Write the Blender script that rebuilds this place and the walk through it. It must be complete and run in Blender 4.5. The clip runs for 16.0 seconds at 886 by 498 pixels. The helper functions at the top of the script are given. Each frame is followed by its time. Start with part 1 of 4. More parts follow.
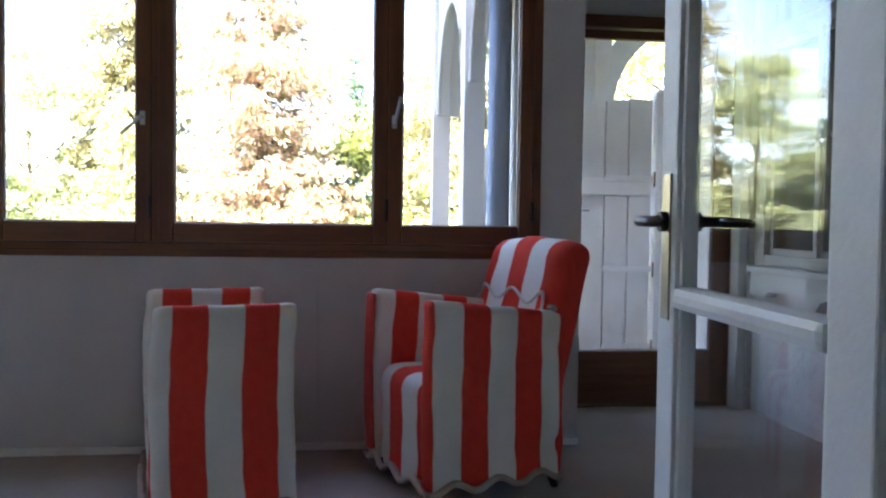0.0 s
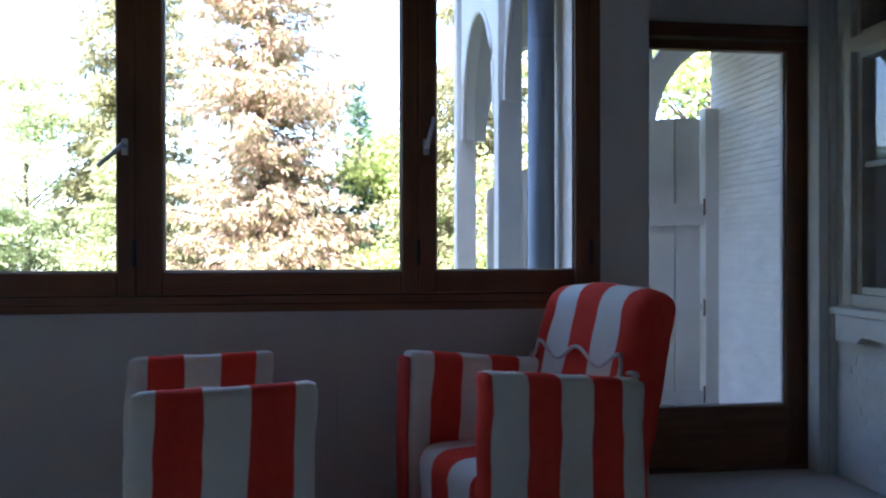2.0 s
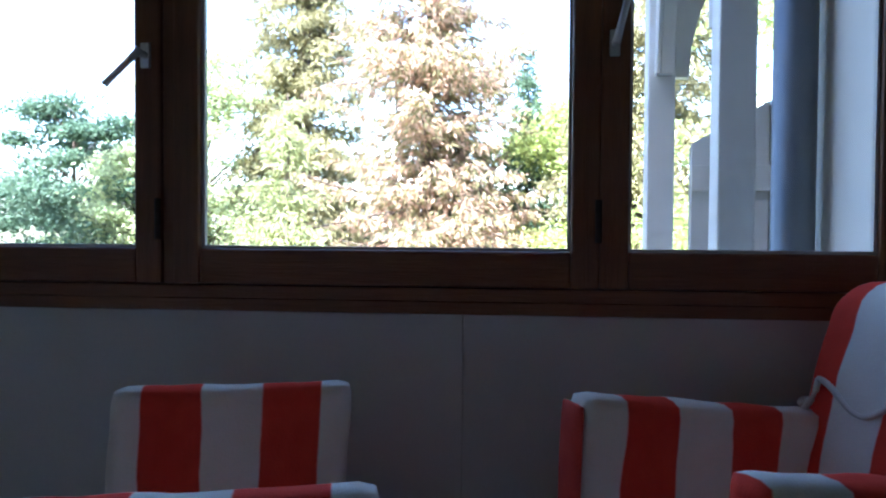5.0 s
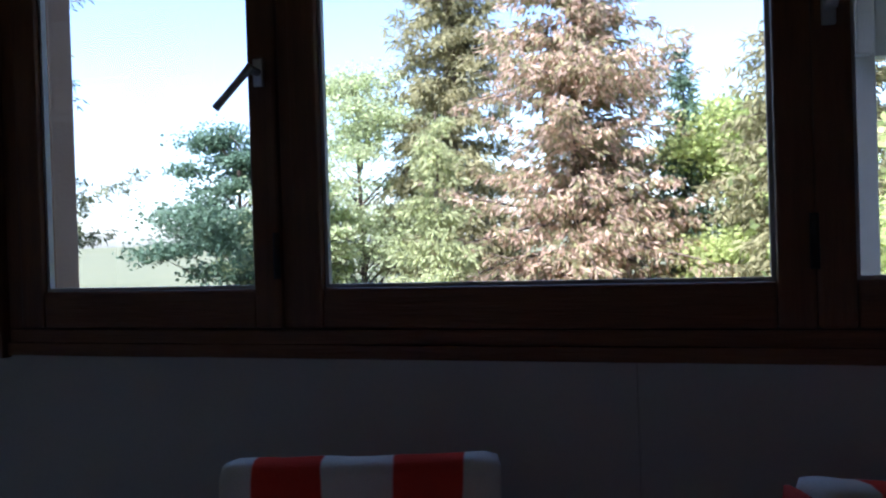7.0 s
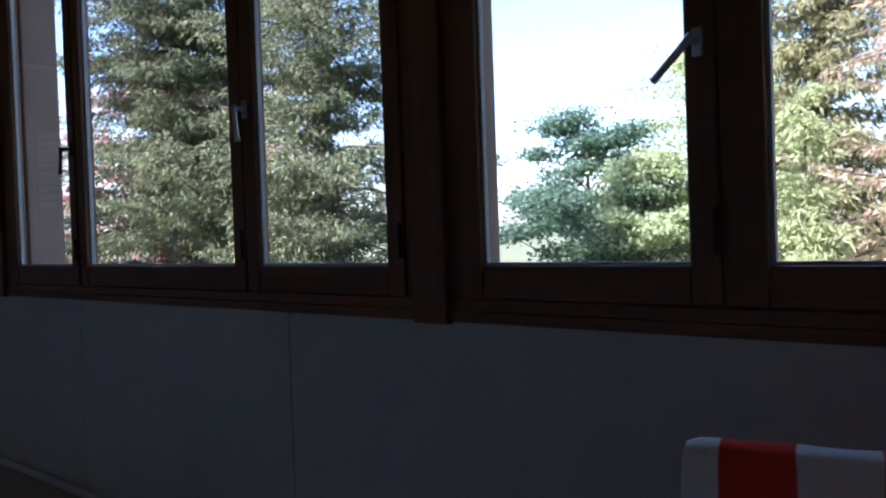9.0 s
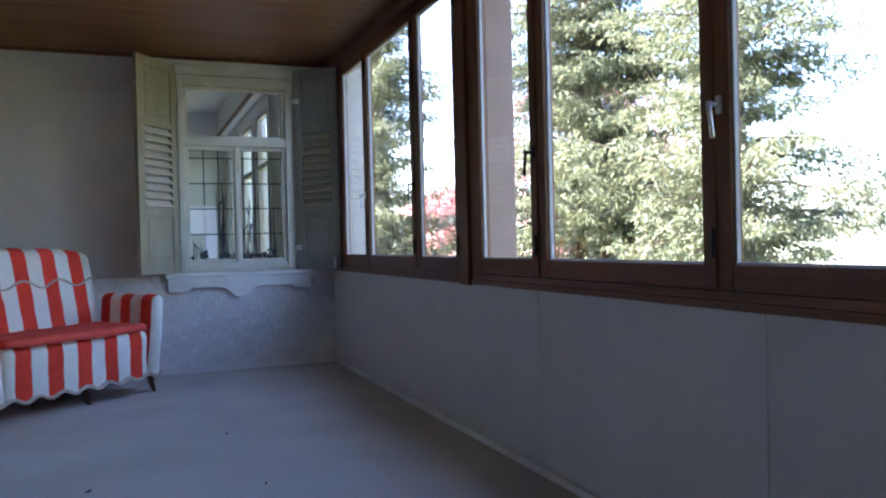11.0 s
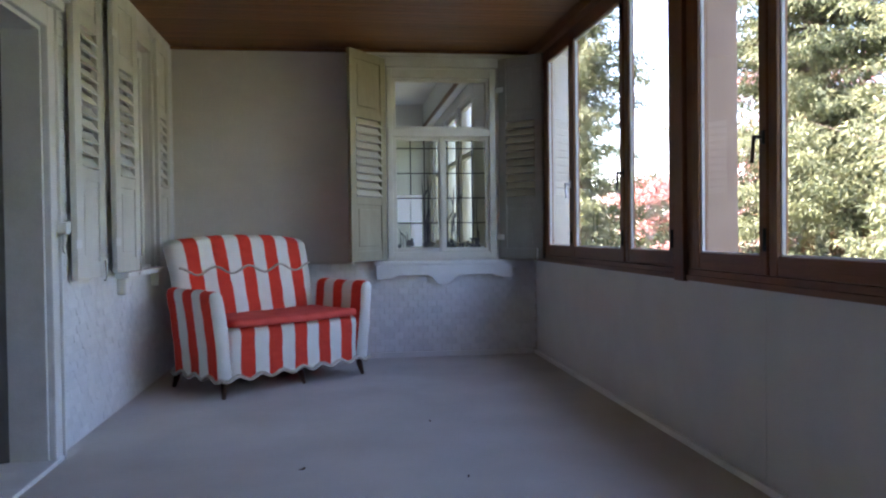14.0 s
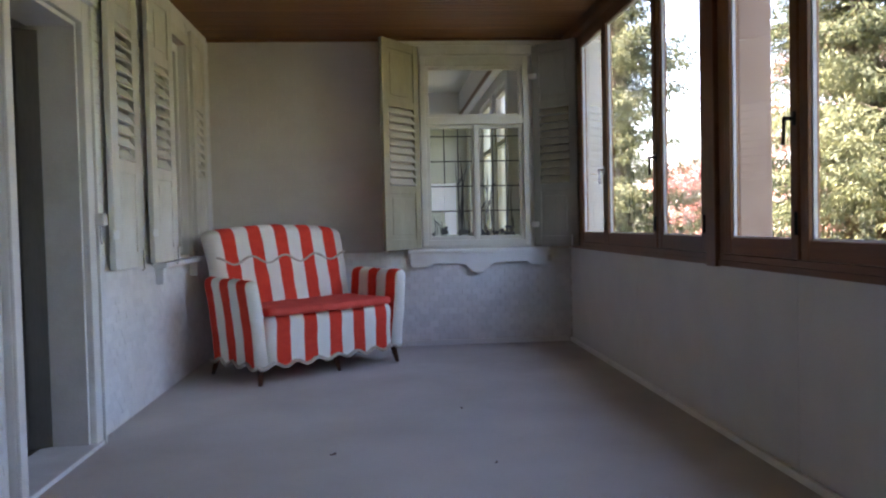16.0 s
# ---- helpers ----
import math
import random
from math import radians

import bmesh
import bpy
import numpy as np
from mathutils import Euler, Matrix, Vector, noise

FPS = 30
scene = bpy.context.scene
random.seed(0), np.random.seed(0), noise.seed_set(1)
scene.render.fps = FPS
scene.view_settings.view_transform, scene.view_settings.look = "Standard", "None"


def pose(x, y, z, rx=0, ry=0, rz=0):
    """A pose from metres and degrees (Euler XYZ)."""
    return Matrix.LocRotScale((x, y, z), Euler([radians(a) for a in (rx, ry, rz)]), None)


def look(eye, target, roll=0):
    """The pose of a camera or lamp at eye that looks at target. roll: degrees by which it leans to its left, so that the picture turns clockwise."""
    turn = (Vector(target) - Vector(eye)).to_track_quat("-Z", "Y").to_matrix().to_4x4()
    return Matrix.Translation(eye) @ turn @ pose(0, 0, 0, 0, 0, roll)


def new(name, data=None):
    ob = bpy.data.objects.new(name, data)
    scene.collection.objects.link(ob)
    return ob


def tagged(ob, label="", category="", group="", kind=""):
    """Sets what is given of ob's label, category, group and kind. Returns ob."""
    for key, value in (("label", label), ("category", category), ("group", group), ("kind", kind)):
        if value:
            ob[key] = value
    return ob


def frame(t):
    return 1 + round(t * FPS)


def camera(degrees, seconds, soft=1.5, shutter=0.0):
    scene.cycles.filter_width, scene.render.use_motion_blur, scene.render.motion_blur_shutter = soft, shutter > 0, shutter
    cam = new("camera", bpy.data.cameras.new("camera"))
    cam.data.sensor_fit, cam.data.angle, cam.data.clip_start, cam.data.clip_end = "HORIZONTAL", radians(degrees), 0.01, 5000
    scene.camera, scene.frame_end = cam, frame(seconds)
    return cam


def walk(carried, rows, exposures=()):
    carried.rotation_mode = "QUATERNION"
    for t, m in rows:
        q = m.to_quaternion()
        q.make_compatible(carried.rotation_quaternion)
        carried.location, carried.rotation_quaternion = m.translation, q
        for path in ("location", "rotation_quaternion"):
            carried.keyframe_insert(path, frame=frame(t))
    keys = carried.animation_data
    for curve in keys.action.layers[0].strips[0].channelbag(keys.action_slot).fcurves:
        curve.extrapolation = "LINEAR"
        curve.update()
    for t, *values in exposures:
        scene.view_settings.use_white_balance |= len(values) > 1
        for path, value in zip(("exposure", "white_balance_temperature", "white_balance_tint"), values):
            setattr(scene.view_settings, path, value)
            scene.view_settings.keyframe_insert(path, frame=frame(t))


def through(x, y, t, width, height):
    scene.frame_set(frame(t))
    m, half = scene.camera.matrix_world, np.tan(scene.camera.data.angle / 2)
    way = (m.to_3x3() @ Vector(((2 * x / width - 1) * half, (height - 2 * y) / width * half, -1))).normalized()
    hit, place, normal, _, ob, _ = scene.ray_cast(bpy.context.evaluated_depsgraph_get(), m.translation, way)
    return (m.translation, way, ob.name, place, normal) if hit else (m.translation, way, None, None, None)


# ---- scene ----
cam = camera(58.5, 16.0, soft=2.2)

PATH = [
    (0, (1.465, -3.355, 0.969), (1.712, -1.371, 0.9), 0.8),
    (0.5, (1.401, -3.12, 0.977), (1.633, -1.134, 0.913), -0.8),
    (1, (1.341, -2.958, 1.001), (1.524, -0.967, 0.953), -0.6),
    (1.5, (1.358, -2.858, 1.035), (1.56, -0.868, 1.047), -0.4),
    (2, (1.389, -2.786, 1.033), (1.631, -0.801, 1.028), -0.1),
    (2.5, (1.453, -2.662, 1.026), (1.646, -0.672, 1.006), -0.1),
    (3, (1.493, -2.529, 1.0), (1.733, -0.544, 0.935), 0.2),
    (3.5, (1.471, -2.308, 0.969), (1.746, -0.335, 0.782), -0.8),
    (4, (1.457, -2.106, 0.979), (1.622, -0.118, 0.828), -0.2),
    (4.5, (1.482, -1.904, 0.981), (1.415, 0.092, 0.881), 0.2),
    (4.7, (1.476, -1.815, 0.988), (1.357, 0.18, 0.924), 0.4),
    (6.8, (1.432, -1.421, 1.022), (0.91, 0.509, 0.998), -1.9),
    (7, (1.42, -1.409, 1.03), (0.861, 0.511, 1.012), -1.8),
    (7.5, (1.385, -1.413, 1.03), (0.687, 0.461, 1.013), -1.9),
    (8, (1.335, -1.418, 1.027), (0.454, 0.377, 0.999), -1.9),
    (8.5, (1.293, -1.444, 1.028), (0.206, 0.235, 0.998), -2.1),
    (9, (1.253, -1.479, 1.025), (-0.049, 0.039, 0.988), -2.0),
    (9.5, (1.22, -1.518, 1.021), (-0.241, -0.153, 0.97), -1.8),
    (10, (1.162, -1.549, 1.024), (-0.466, -0.389, 0.972), -1.9),
    (10.2, (1.174, -1.592, 1.026), (-0.515, -0.521, 0.986), -1.8),
    (12.5, (0.991, -1.708, 1.056), (-0.985, -1.398, 1.021), -1.0),
    (13, (0.993, -1.681, 1.053), (-0.99, -1.424, 1.018), -0.8),
    (13.5, (0.992, -1.681, 1.054), (-0.99, -1.422, 1.009), -0.8),
    (14, (0.994, -1.682, 1.053), (-0.989, -1.427, 1.014), -0.7),
    (14.5, (0.998, -1.684, 1.053), (-0.983, -1.417, 1.012), -0.7),
    (15, (0.998, -1.682, 1.053), (-0.984, -1.424, 1.013), -0.9),
    (15.5, (1.003, -1.656, 1.05), (-0.986, -1.446, 1.008), -1.3),
    (16, (1.009, -1.612, 1.044), (-0.985, -1.465, 0.979), -1.3),
]

walk(cam, [(t, look(eye, target, roll)) for t, eye, target, roll in PATH],
     exposures=[(0.0, 4.2, 6300, 22), (0.5, 3.6, 6150, 21), (1.0, 3.5, 5850, 20), (1.5, 3.35, 5650, 19), (3.0, 3.15, 5450, 17), (4.7, 3.2, 5350, 16), (6.8, 1.82, 5400, 21), (9.0, 1.98, 5400, 22), (9.5, 2.45, 5400, 22), (10.2, 3.42, 5500, 23), (12.4, 3.85, 5950, 23), (13.0, 3.88, 6100, 24), (14.5, 3.82, 6450, 26), (16.0, 3.85, 6900, 27)])

# ---- light ----
SUN_ELEV, SUN_AZ = 48.0, 200.0          # degrees; azimuth clockwise from +y
world = bpy.data.worlds.new("sky")
scene.world = world
world.use_nodes = True
wn = world.node_tree.nodes
sky = wn.new("ShaderNodeTexSky")
sky.sky_type = "NISHITA"
sky.sun_disc = False
sky.sun_elevation = radians(SUN_ELEV)
sky.sun_rotation = radians(SUN_AZ)
sky.air_density, sky.dust_density, sky.ozone_density = 1.0, 1.6, 1.0
wn["Background"].inputs["Strength"].default_value = 0.15
world.node_tree.links.new(sky.outputs["Color"], wn["Background"].inputs["Color"])
sun = new("sun", bpy.data.lights.new("sun", "SUN"))
sun.data.energy, sun.data.angle, sun.data.color = 5.0, radians(0.5), (1.0, 0.95, 0.87)
az, el = radians(SUN_AZ), radians(SUN_ELEV)
to_sun = Vector((math.sin(az) * math.cos(el), math.cos(az) * math.cos(el), math.sin(el)))
sun.matrix_world = look(to_sun * 60, (0, 0, 0))


# ---- materials ----
def material(name, a, b, rough=0.6, scale=8.0, fine=90.0, bump=0.15, metal=0.0, stretch=(1, 1, 1), dirt=None, dirt_amount=0.0, island=0.0, spec=0.4):
    """Two colours mixed by coarse and fine noise, with a fine relief; dirt: a third colour in blotches."""
    m = bpy.data.materials.new(name)
    m.use_nodes = True
    n, l = m.node_tree.nodes, m.node_tree.links
    p = n["Principled BSDF"]
    co = n.new("ShaderNodeTexCoord")
    mp = n.new("ShaderNodeMapping")
    mp.inputs["Scale"].default_value = stretch
    l.new(co.outputs["Object"], mp.inputs["Vector"])
    n1, n2 = n.new("ShaderNodeTexNoise"), n.new("ShaderNodeTexNoise")
    n1.inputs["Scale"].default_value, n1.inputs["Detail"].default_value = scale, 5
    n2.inputs["Scale"].default_value, n2.inputs["Detail"].default_value = fine, 3
    for t in (n1, n2):
        l.new(mp.outputs["Vector"], t.inputs["Vector"])
    add = n.new("ShaderNodeMath")
    add.operation = "MULTIPLY_ADD"
    l.new(n2.outputs["Fac"], add.inputs[0])
    add.inputs[1].default_value = 0.45
    l.new(n1.outputs["Fac"], add.inputs[2])
    ramp = n.new("ShaderNodeMapRange")
    ramp.inputs[1].default_value, ramp.inputs[2].default_value = 0.45, 1.0
    l.new(add.outputs[0], ramp.inputs[0])
    mix = n.new("ShaderNodeMix")
    mix.data_type = "RGBA"
    mix.inputs[6].default_value, mix.inputs[7].default_value = (*a, 1), (*b, 1)
    l.new(ramp.outputs[0], mix.inputs[0])
    out = mix.outputs[2]
    if island:
        geo, hsv, mr = n.new("ShaderNodeNewGeometry"), n.new("ShaderNodeHueSaturation"), n.new("ShaderNodeMapRange")
        mr.inputs[3].default_value, mr.inputs[4].default_value = 1 - island, 1 + island
        l.new(geo.outputs["Random Per Island"], mr.inputs[0])
        l.new(mr.outputs[0], hsv.inputs["Value"])
        l.new(out, hsv.inputs["Color"])
        out = hsv.outputs["Color"]
    if dirt:
        n3, r3, m3 = n.new("ShaderNodeTexNoise"), n.new("ShaderNodeMapRange"), n.new("ShaderNodeMix")
        n3.inputs["Scale"].default_value, n3.inputs["Detail"].default_value, n3.inputs["Roughness"].default_value = scale * 0.3, 7, 0.65
        l.new(co.outputs["Object"], n3.inputs["Vector"])
        r3.inputs[1].default_value, r3.inputs[2].default_value, r3.inputs[4].default_value = 0.5, 0.78, dirt_amount
        l.new(n3.outputs["Fac"], r3.inputs[0])
        l.new(r3.outputs[0], m3.inputs[0])
        m3.data_type = "RGBA"
        l.new(out, m3.inputs[6])
        m3.inputs[7].default_value = (*dirt, 1)
        out = m3.outputs[2]
    l.new(out, p.inputs["Base Color"])
    rr = n.new("ShaderNodeMapRange")
    rr.inputs[3].default_value, rr.inputs[4].default_value = max(0.02, rough - 0.08), min(1, rough + 0.1)
    l.new(n1.outputs["Fac"], rr.inputs[0])
    l.new(rr.outputs[0], p.inputs["Roughness"])
    p.inputs["Metallic"].default_value = metal
    p.inputs["Specular IOR Level"].default_value = spec
    if bump:
        bp = n.new("ShaderNodeBump")
        bp.inputs["Strength"].default_value, bp.inputs["Distance"].default_value = bump, 0.01
        l.new(add.outputs[0], bp.inputs["Height"])
        l.new(bp.outputs["Normal"], p.inputs["Normal"])
    return m


def glass_material(name, tint=(0.975, 0.985, 0.98), rough=0.0):
    """Thin window glass: clear, with the mirror that its Fresnel gives."""
    m = bpy.data.materials.new(name)
    m.use_nodes = True
    n, l = m.node_tree.nodes, m.node_tree.links
    n.remove(n["Principled BSDF"])
    tr, gl, mx, lw = n.new("ShaderNodeBsdfTransparent"), n.new("ShaderNodeBsdfGlossy"), n.new("ShaderNodeMixShader"), n.new("ShaderNodeLayerWeight")
    pw, fr = n.new("ShaderNodeMath"), n.new("ShaderNodeMath")
    pw.operation, fr.operation = "POWER", "MULTIPLY_ADD"
    tr.inputs["Color"].default_value = (*tint, 1)
    gl.inputs["Roughness"].default_value = rough
    lw.inputs["Blend"].default_value = 0.5
    l.new(lw.outputs["Facing"], pw.inputs[0])
    pw.inputs[1].default_value = 5.0
    l.new(pw.outputs[0], fr.inputs[0])
    fr.inputs[1].default_value, fr.inputs[2].default_value = 0.96, 0.04
    l.new(fr.outputs[0], mx.inputs[0])
    l.new(tr.outputs[0], mx.inputs[1])
    l.new(gl.outputs[0], mx.inputs[2])
    l.new(mx.outputs[0], n["Material Output"].inputs["Surface"])
    return m


def leaf_material(name, a, b, through=0.35):
    m = material(name, a, b, rough=0.7, scale=0.6, fine=5, bump=0, island=0.35)
    n, l = m.node_tree.nodes, m.node_tree.links
    p = n["Principled BSDF"]
    tl, mx = n.new("ShaderNodeBsdfTranslucent"), n.new("ShaderNodeMixShader")
    src = p.inputs["Base Color"].links[0].from_socket
    l.new(src, tl.inputs["Color"])
    mx.inputs[0].default_value = through
    l.new(p.outputs[0], mx.inputs[1])
    l.new(tl.outputs[0], mx.inputs[2])
    l.new(mx.outputs[0], n["Material Output"].inputs["Surface"])
    return m


PERIOD = 0.212


def stripe_material(name, phase):
    """Printed cotton: upright red and cream stripes along the mesh's own cloth coordinate."""
    m = material(name, (0.78, 0.75, 0.66), (0.86, 0.84, 0.77), rough=0.92, scale=5, fine=260, bump=0.25, dirt=(0.60, 0.54, 0.44), dirt_amount=0.35, spec=0.15)
    n, l = m.node_tree.nodes, m.node_tree.links
    p = n["Principled BSDF"]
    cream = p.inputs["Base Color"].links[0].from_socket
    uv, sep, ma, fr, st = n.new("ShaderNodeUVMap"), n.new("ShaderNodeSeparateXYZ"), n.new("ShaderNodeMath"), n.new("ShaderNodeMath"), n.new("ShaderNodeMapRange")
    uv.uv_map = "cloth"
    l.new(uv.outputs[0], sep.inputs[0])
    ma.operation, fr.operation = "MULTIPLY_ADD", "PINGPONG"
    ma.inputs[1].default_value, ma.inputs[2].default_value = 2 / PERIOD, phase
    l.new(sep.outputs[0], ma.inputs[0])
    fr.inputs[1].default_value = 1.0
    l.new(ma.outputs[0], fr.inputs[0])
    st.inputs[1].default_value, st.inputs[2].default_value = 0.485, 0.515
    l.new(fr.outputs[0], st.inputs[0])
    nz, red = n.new("ShaderNodeTexNoise"), n.new("ShaderNodeMix")
    nz.inputs["Scale"].default_value, nz.inputs["Detail"].default_value = 14, 6
    red.data_type = "RGBA"
    red.inputs[6].default_value, red.inputs[7].default_value = (0.68, 0.046, 0.028, 1), (0.84, 0.088, 0.050, 1)
    l.new(nz.outputs["Fac"], red.inputs[0])
    mx = n.new("ShaderNodeMix")
    mx.data_type = "RGBA"
    l.new(st.outputs[0], mx.inputs[0])
    l.new(cream, mx.inputs[6])
    l.new(red.outputs[2], mx.inputs[7])
    l.new(mx.outputs[2], p.inputs["Base Color"])
    return m


M = dict(
    plaster=material("white_plaster", (0.70, 0.69, 0.66), (0.77, 0.76, 0.73), 0.85, 3, 70, 0.12, dirt=(0.55, 0.52, 0.47), dirt_amount=0.3),
    cream_plaster=material("cream_plaster", (0.58, 0.545, 0.485), (0.67, 0.635, 0.57), 0.85, 2.2, 70, 0.15, dirt=(0.46, 0.42, 0.36), dirt_amount=0.4),
    cream_white=material("cream_old_paint", (0.58, 0.55, 0.47), (0.68, 0.655, 0.575), 0.55, 6, 70, 0.2, dirt=(0.36, 0.32, 0.25), dirt_amount=0.6),
    board=material("painted_wall_board", (0.575, 0.565, 0.54), (0.645, 0.635, 0.61), 0.7, 4, 120, 0.06, dirt=(0.58, 0.55, 0.50), dirt_amount=0.25),
    shingle=material("white_painted_shingle", (0.68, 0.68, 0.67), (0.77, 0.77, 0.75), 0.6, 6, 60, 0.25, dirt=(0.50, 0.48, 0.44), dirt_amount=0.4, island=0.05),
    shingle_warm=material("cream_painted_shingle", (0.61, 0.57, 0.51), (0.68, 0.645, 0.58), 0.7, 2.5, 60, 0.12, dirt=(0.50, 0.45, 0.38), dirt_amount=0.3, island=0.015),
    white=material("old_white_paint", (0.72, 0.72, 0.69), (0.80, 0.80, 0.77), 0.5, 7, 80, 0.15, dirt=(0.50, 0.47, 0.40), dirt_amount=0.5),
    shutter=material("weathered_shutter_paint", (0.64, 0.63, 0.57), (0.73, 0.72, 0.66), 0.6, 6, 70, 0.3, stretch=(1, 1, 0.2), dirt=(0.36, 0.33, 0.24), dirt_amount=0.55),
    # half-open end shutter: darker tan stiles and rails, paler slats
    shutter_tan=material("tan_shutter_tone", (0.25, 0.225, 0.15), (0.36, 0.33, 0.235), 0.6, 6, 70, 0.3, stretch=(1, 1, 0.2), dirt=(0.28, 0.25, 0.17), dirt_amount=0.6),
    shutter_dull=material("dull_cream_slat_tone", (0.44, 0.41, 0.33), (0.55, 0.52, 0.43), 0.6, 6, 70, 0.3, dirt=(0.28, 0.25, 0.18), dirt_amount=0.5),
    # grey-green with the shade of the corner shutter's averted side put into the colour
    shutter_shaded=material("shaded_grey_green_shutter", (0.22, 0.22, 0.185), (0.30, 0.29, 0.245), 0.65, 6, 70, 0.3, stretch=(1, 1, 0.2), dirt=(0.20, 0.18, 0.14), dirt_amount=0.5),
    frame=material("brown_stained_pine", (0.130, 0.053, 0.021), (0.245, 0.105, 0.043), 0.42, 3, 26, 0.25, stretch=(0.6, 9, 9), dirt=(0.05, 0.02, 0.01), dirt_amount=0.6),
    frame_up=material("brown_stained_pine_upright", (0.130, 0.053, 0.021), (0.245, 0.105, 0.043), 0.42, 3, 26, 0.25, stretch=(9, 9, 0.6), dirt=(0.05, 0.02, 0.01), dirt_amount=0.6),
    ceiling=material("brown_ceiling_boards", (0.15, 0.060, 0.022), (0.27, 0.12, 0.048), 0.45, 3, 30, 0.2, stretch=(9, 0.7, 9), island=0.14),
    carpet=material("grey_beige_carpet", (0.49, 0.455, 0.41), (0.63, 0.59, 0.54), 0.97, 1.6, 420, 0.5, dirt=(0.36, 0.31, 0.26), dirt_amount=0.5, spec=0.1),
    dark_floor=material("dark_floor_boards", (0.06, 0.04, 0.025), (0.11, 0.07, 0.04), 0.5, 3, 30, 0.2),
    cord=material("cream_cotton_cord", (0.46, 0.39, 0.31), (0.60, 0.53, 0.44), 0.95, 30, 300, 0.4, spec=0.1),
    cord_pale=material("pale_cotton_cord", (0.62, 0.58, 0.52), (0.74, 0.70, 0.64), 0.95, 30, 300, 0.4, spec=0.1),
    red=material("red_cotton", (0.66, 0.075, 0.055), (0.80, 0.125, 0.095), 0.9, 8, 260, 0.25, spec=0.15),
    inner_door=material("dark_grey_door_paint", (0.07, 0.068, 0.058), (0.12, 0.115, 0.10), 0.5, 6, 70, 0.2, stretch=(1, 1, 0.2), dirt=(0.04, 0.035, 0.03), dirt_amount=0.5),
    leg=material("dark_turned_wood", (0.05, 0.022, 0.012), (0.12, 0.05, 0.025), 0.35, 10, 60, 0.1),
    metal=material("brushed_steel", (0.55, 0.55, 0.55), (0.68, 0.68, 0.68), 0.32, 20, 200, 0.05, metal=1.0),
    brass=material("dull_brass", (0.42, 0.36, 0.24), (0.60, 0.54, 0.40), 0.38, 20, 200, 0.08, metal=1.0),
    black=material("blackened_iron", (0.02, 0.02, 0.02), (0.05, 0.045, 0.04), 0.4, 20, 120, 0.1),
    lead=material("lead_came", (0.03, 0.03, 0.03), (0.07, 0.07, 0.07), 0.6, 20, 120, 0.1),
    rubber=material("grey_window_seal", (0.45, 0.45, 0.46), (0.58, 0.58, 0.58), 0.5, 20, 120, 0.05),
    pillar=material("pinkish_render", (0.31, 0.215, 0.17), (0.39, 0.285, 0.23), 0.9, 5, 90, 0.3),
    pipe=material("grey_blue_drainpipe", (0.11, 0.13, 0.15), (0.18, 0.20, 0.22), 0.4, 6, 60, 0.08, metal=0.3),
    gate=material("white_gate_paint", (0.62, 0.63, 0.62), (0.74, 0.75, 0.74), 0.55, 6, 60, 0.2, stretch=(1, 1, 0.3), dirt=(0.34, 0.29, 0.22), dirt_amount=0.5),
    bark=material("spruce_bark", (0.07, 0.05, 0.04), (0.16, 0.12, 0.09), 0.9, 3, 20, 0.6),
    grass=material("meadow_grass", (0.10, 0.11, 0.05), (0.17, 0.17, 0.09), 0.95, 0.15, 3, 0.4),
    roof=material("dark_roof_tiles", (0.10, 0.05, 0.04), (0.17, 0.09, 0.07), 0.8, 2, 20, 0.3),
)
M["painted"] = leaf_material("blank_white_pane", (0.84, 0.86, 0.88), (0.90, 0.92, 0.94), 0.5)
M["stripe"], M["stripe_alt"] = stripe_material("striped_cotton", 0.0), stripe_material("striped_cotton_shifted", 1.0)
M["glass"] = glass_material("window_glass")
M["old_glass"] = glass_material("leaded_glass", (0.90, 0.92, 0.84), 0.02)
M["needles"] = leaf_material("dark_spruce_needles", (0.060, 0.080, 0.042), (0.155, 0.17, 0.09), 0.38)
M["needles_olive"] = leaf_material("olive_spruce_needles", (0.20, 0.195, 0.085), (0.36, 0.33, 0.17), 0.45)
M["needles_dead"] = leaf_material("brown_dead_needles", (0.44, 0.285, 0.19), (0.66, 0.50, 0.385), 0.5)
M["needles_young"] = leaf_material("light_young_needles", (0.29, 0.33, 0.13), (0.48, 0.50, 0.26), 0.45)
M["needles_tip"] = leaf_material("mid_green_needles", (0.140, 0.155, 0.068), (0.285, 0.285, 0.150), 0.40)
M["leaf"] = leaf_material("fresh_green_leaves", (0.34, 0.40, 0.12), (0.54, 0.60, 0.25), 0.58)
M["leaf_pale"] = leaf_material("pale_green_leaves", (0.38, 0.44, 0.21), (0.56, 0.61, 0.36), 0.58)
M["leaf_teal"] = leaf_material("blue_green_leaves", (0.07, 0.13, 0.085), (0.16, 0.235, 0.14), 0.42)
M["leaf_red"] = leaf_material("red_maple_leaves", (0.40, 0.16, 0.14), (0.56, 0.30, 0.26), 0.45)


# ---- building blocks ----
def mesh_object(name, bm, mat, parent=None, smooth=False):
    me = bpy.data.meshes.new(name)
    bmesh.ops.recalc_face_normals(bm, faces=bm.faces)
    bm.to_mesh(me)
    bm.free()
    me.materials.append(mat)
    if smooth:
        me.polygons.foreach_set("use_smooth", [True] * len(me.polygons))
    ob = new(name, me)
    if parent:
        ob.parent = parent
    return ob


def part(name, bm, mat, parent, label="", smooth=False):
    ob = mesh_object(name, bm, mat, parent, smooth)
    return tagged(ob, label) if label else ob


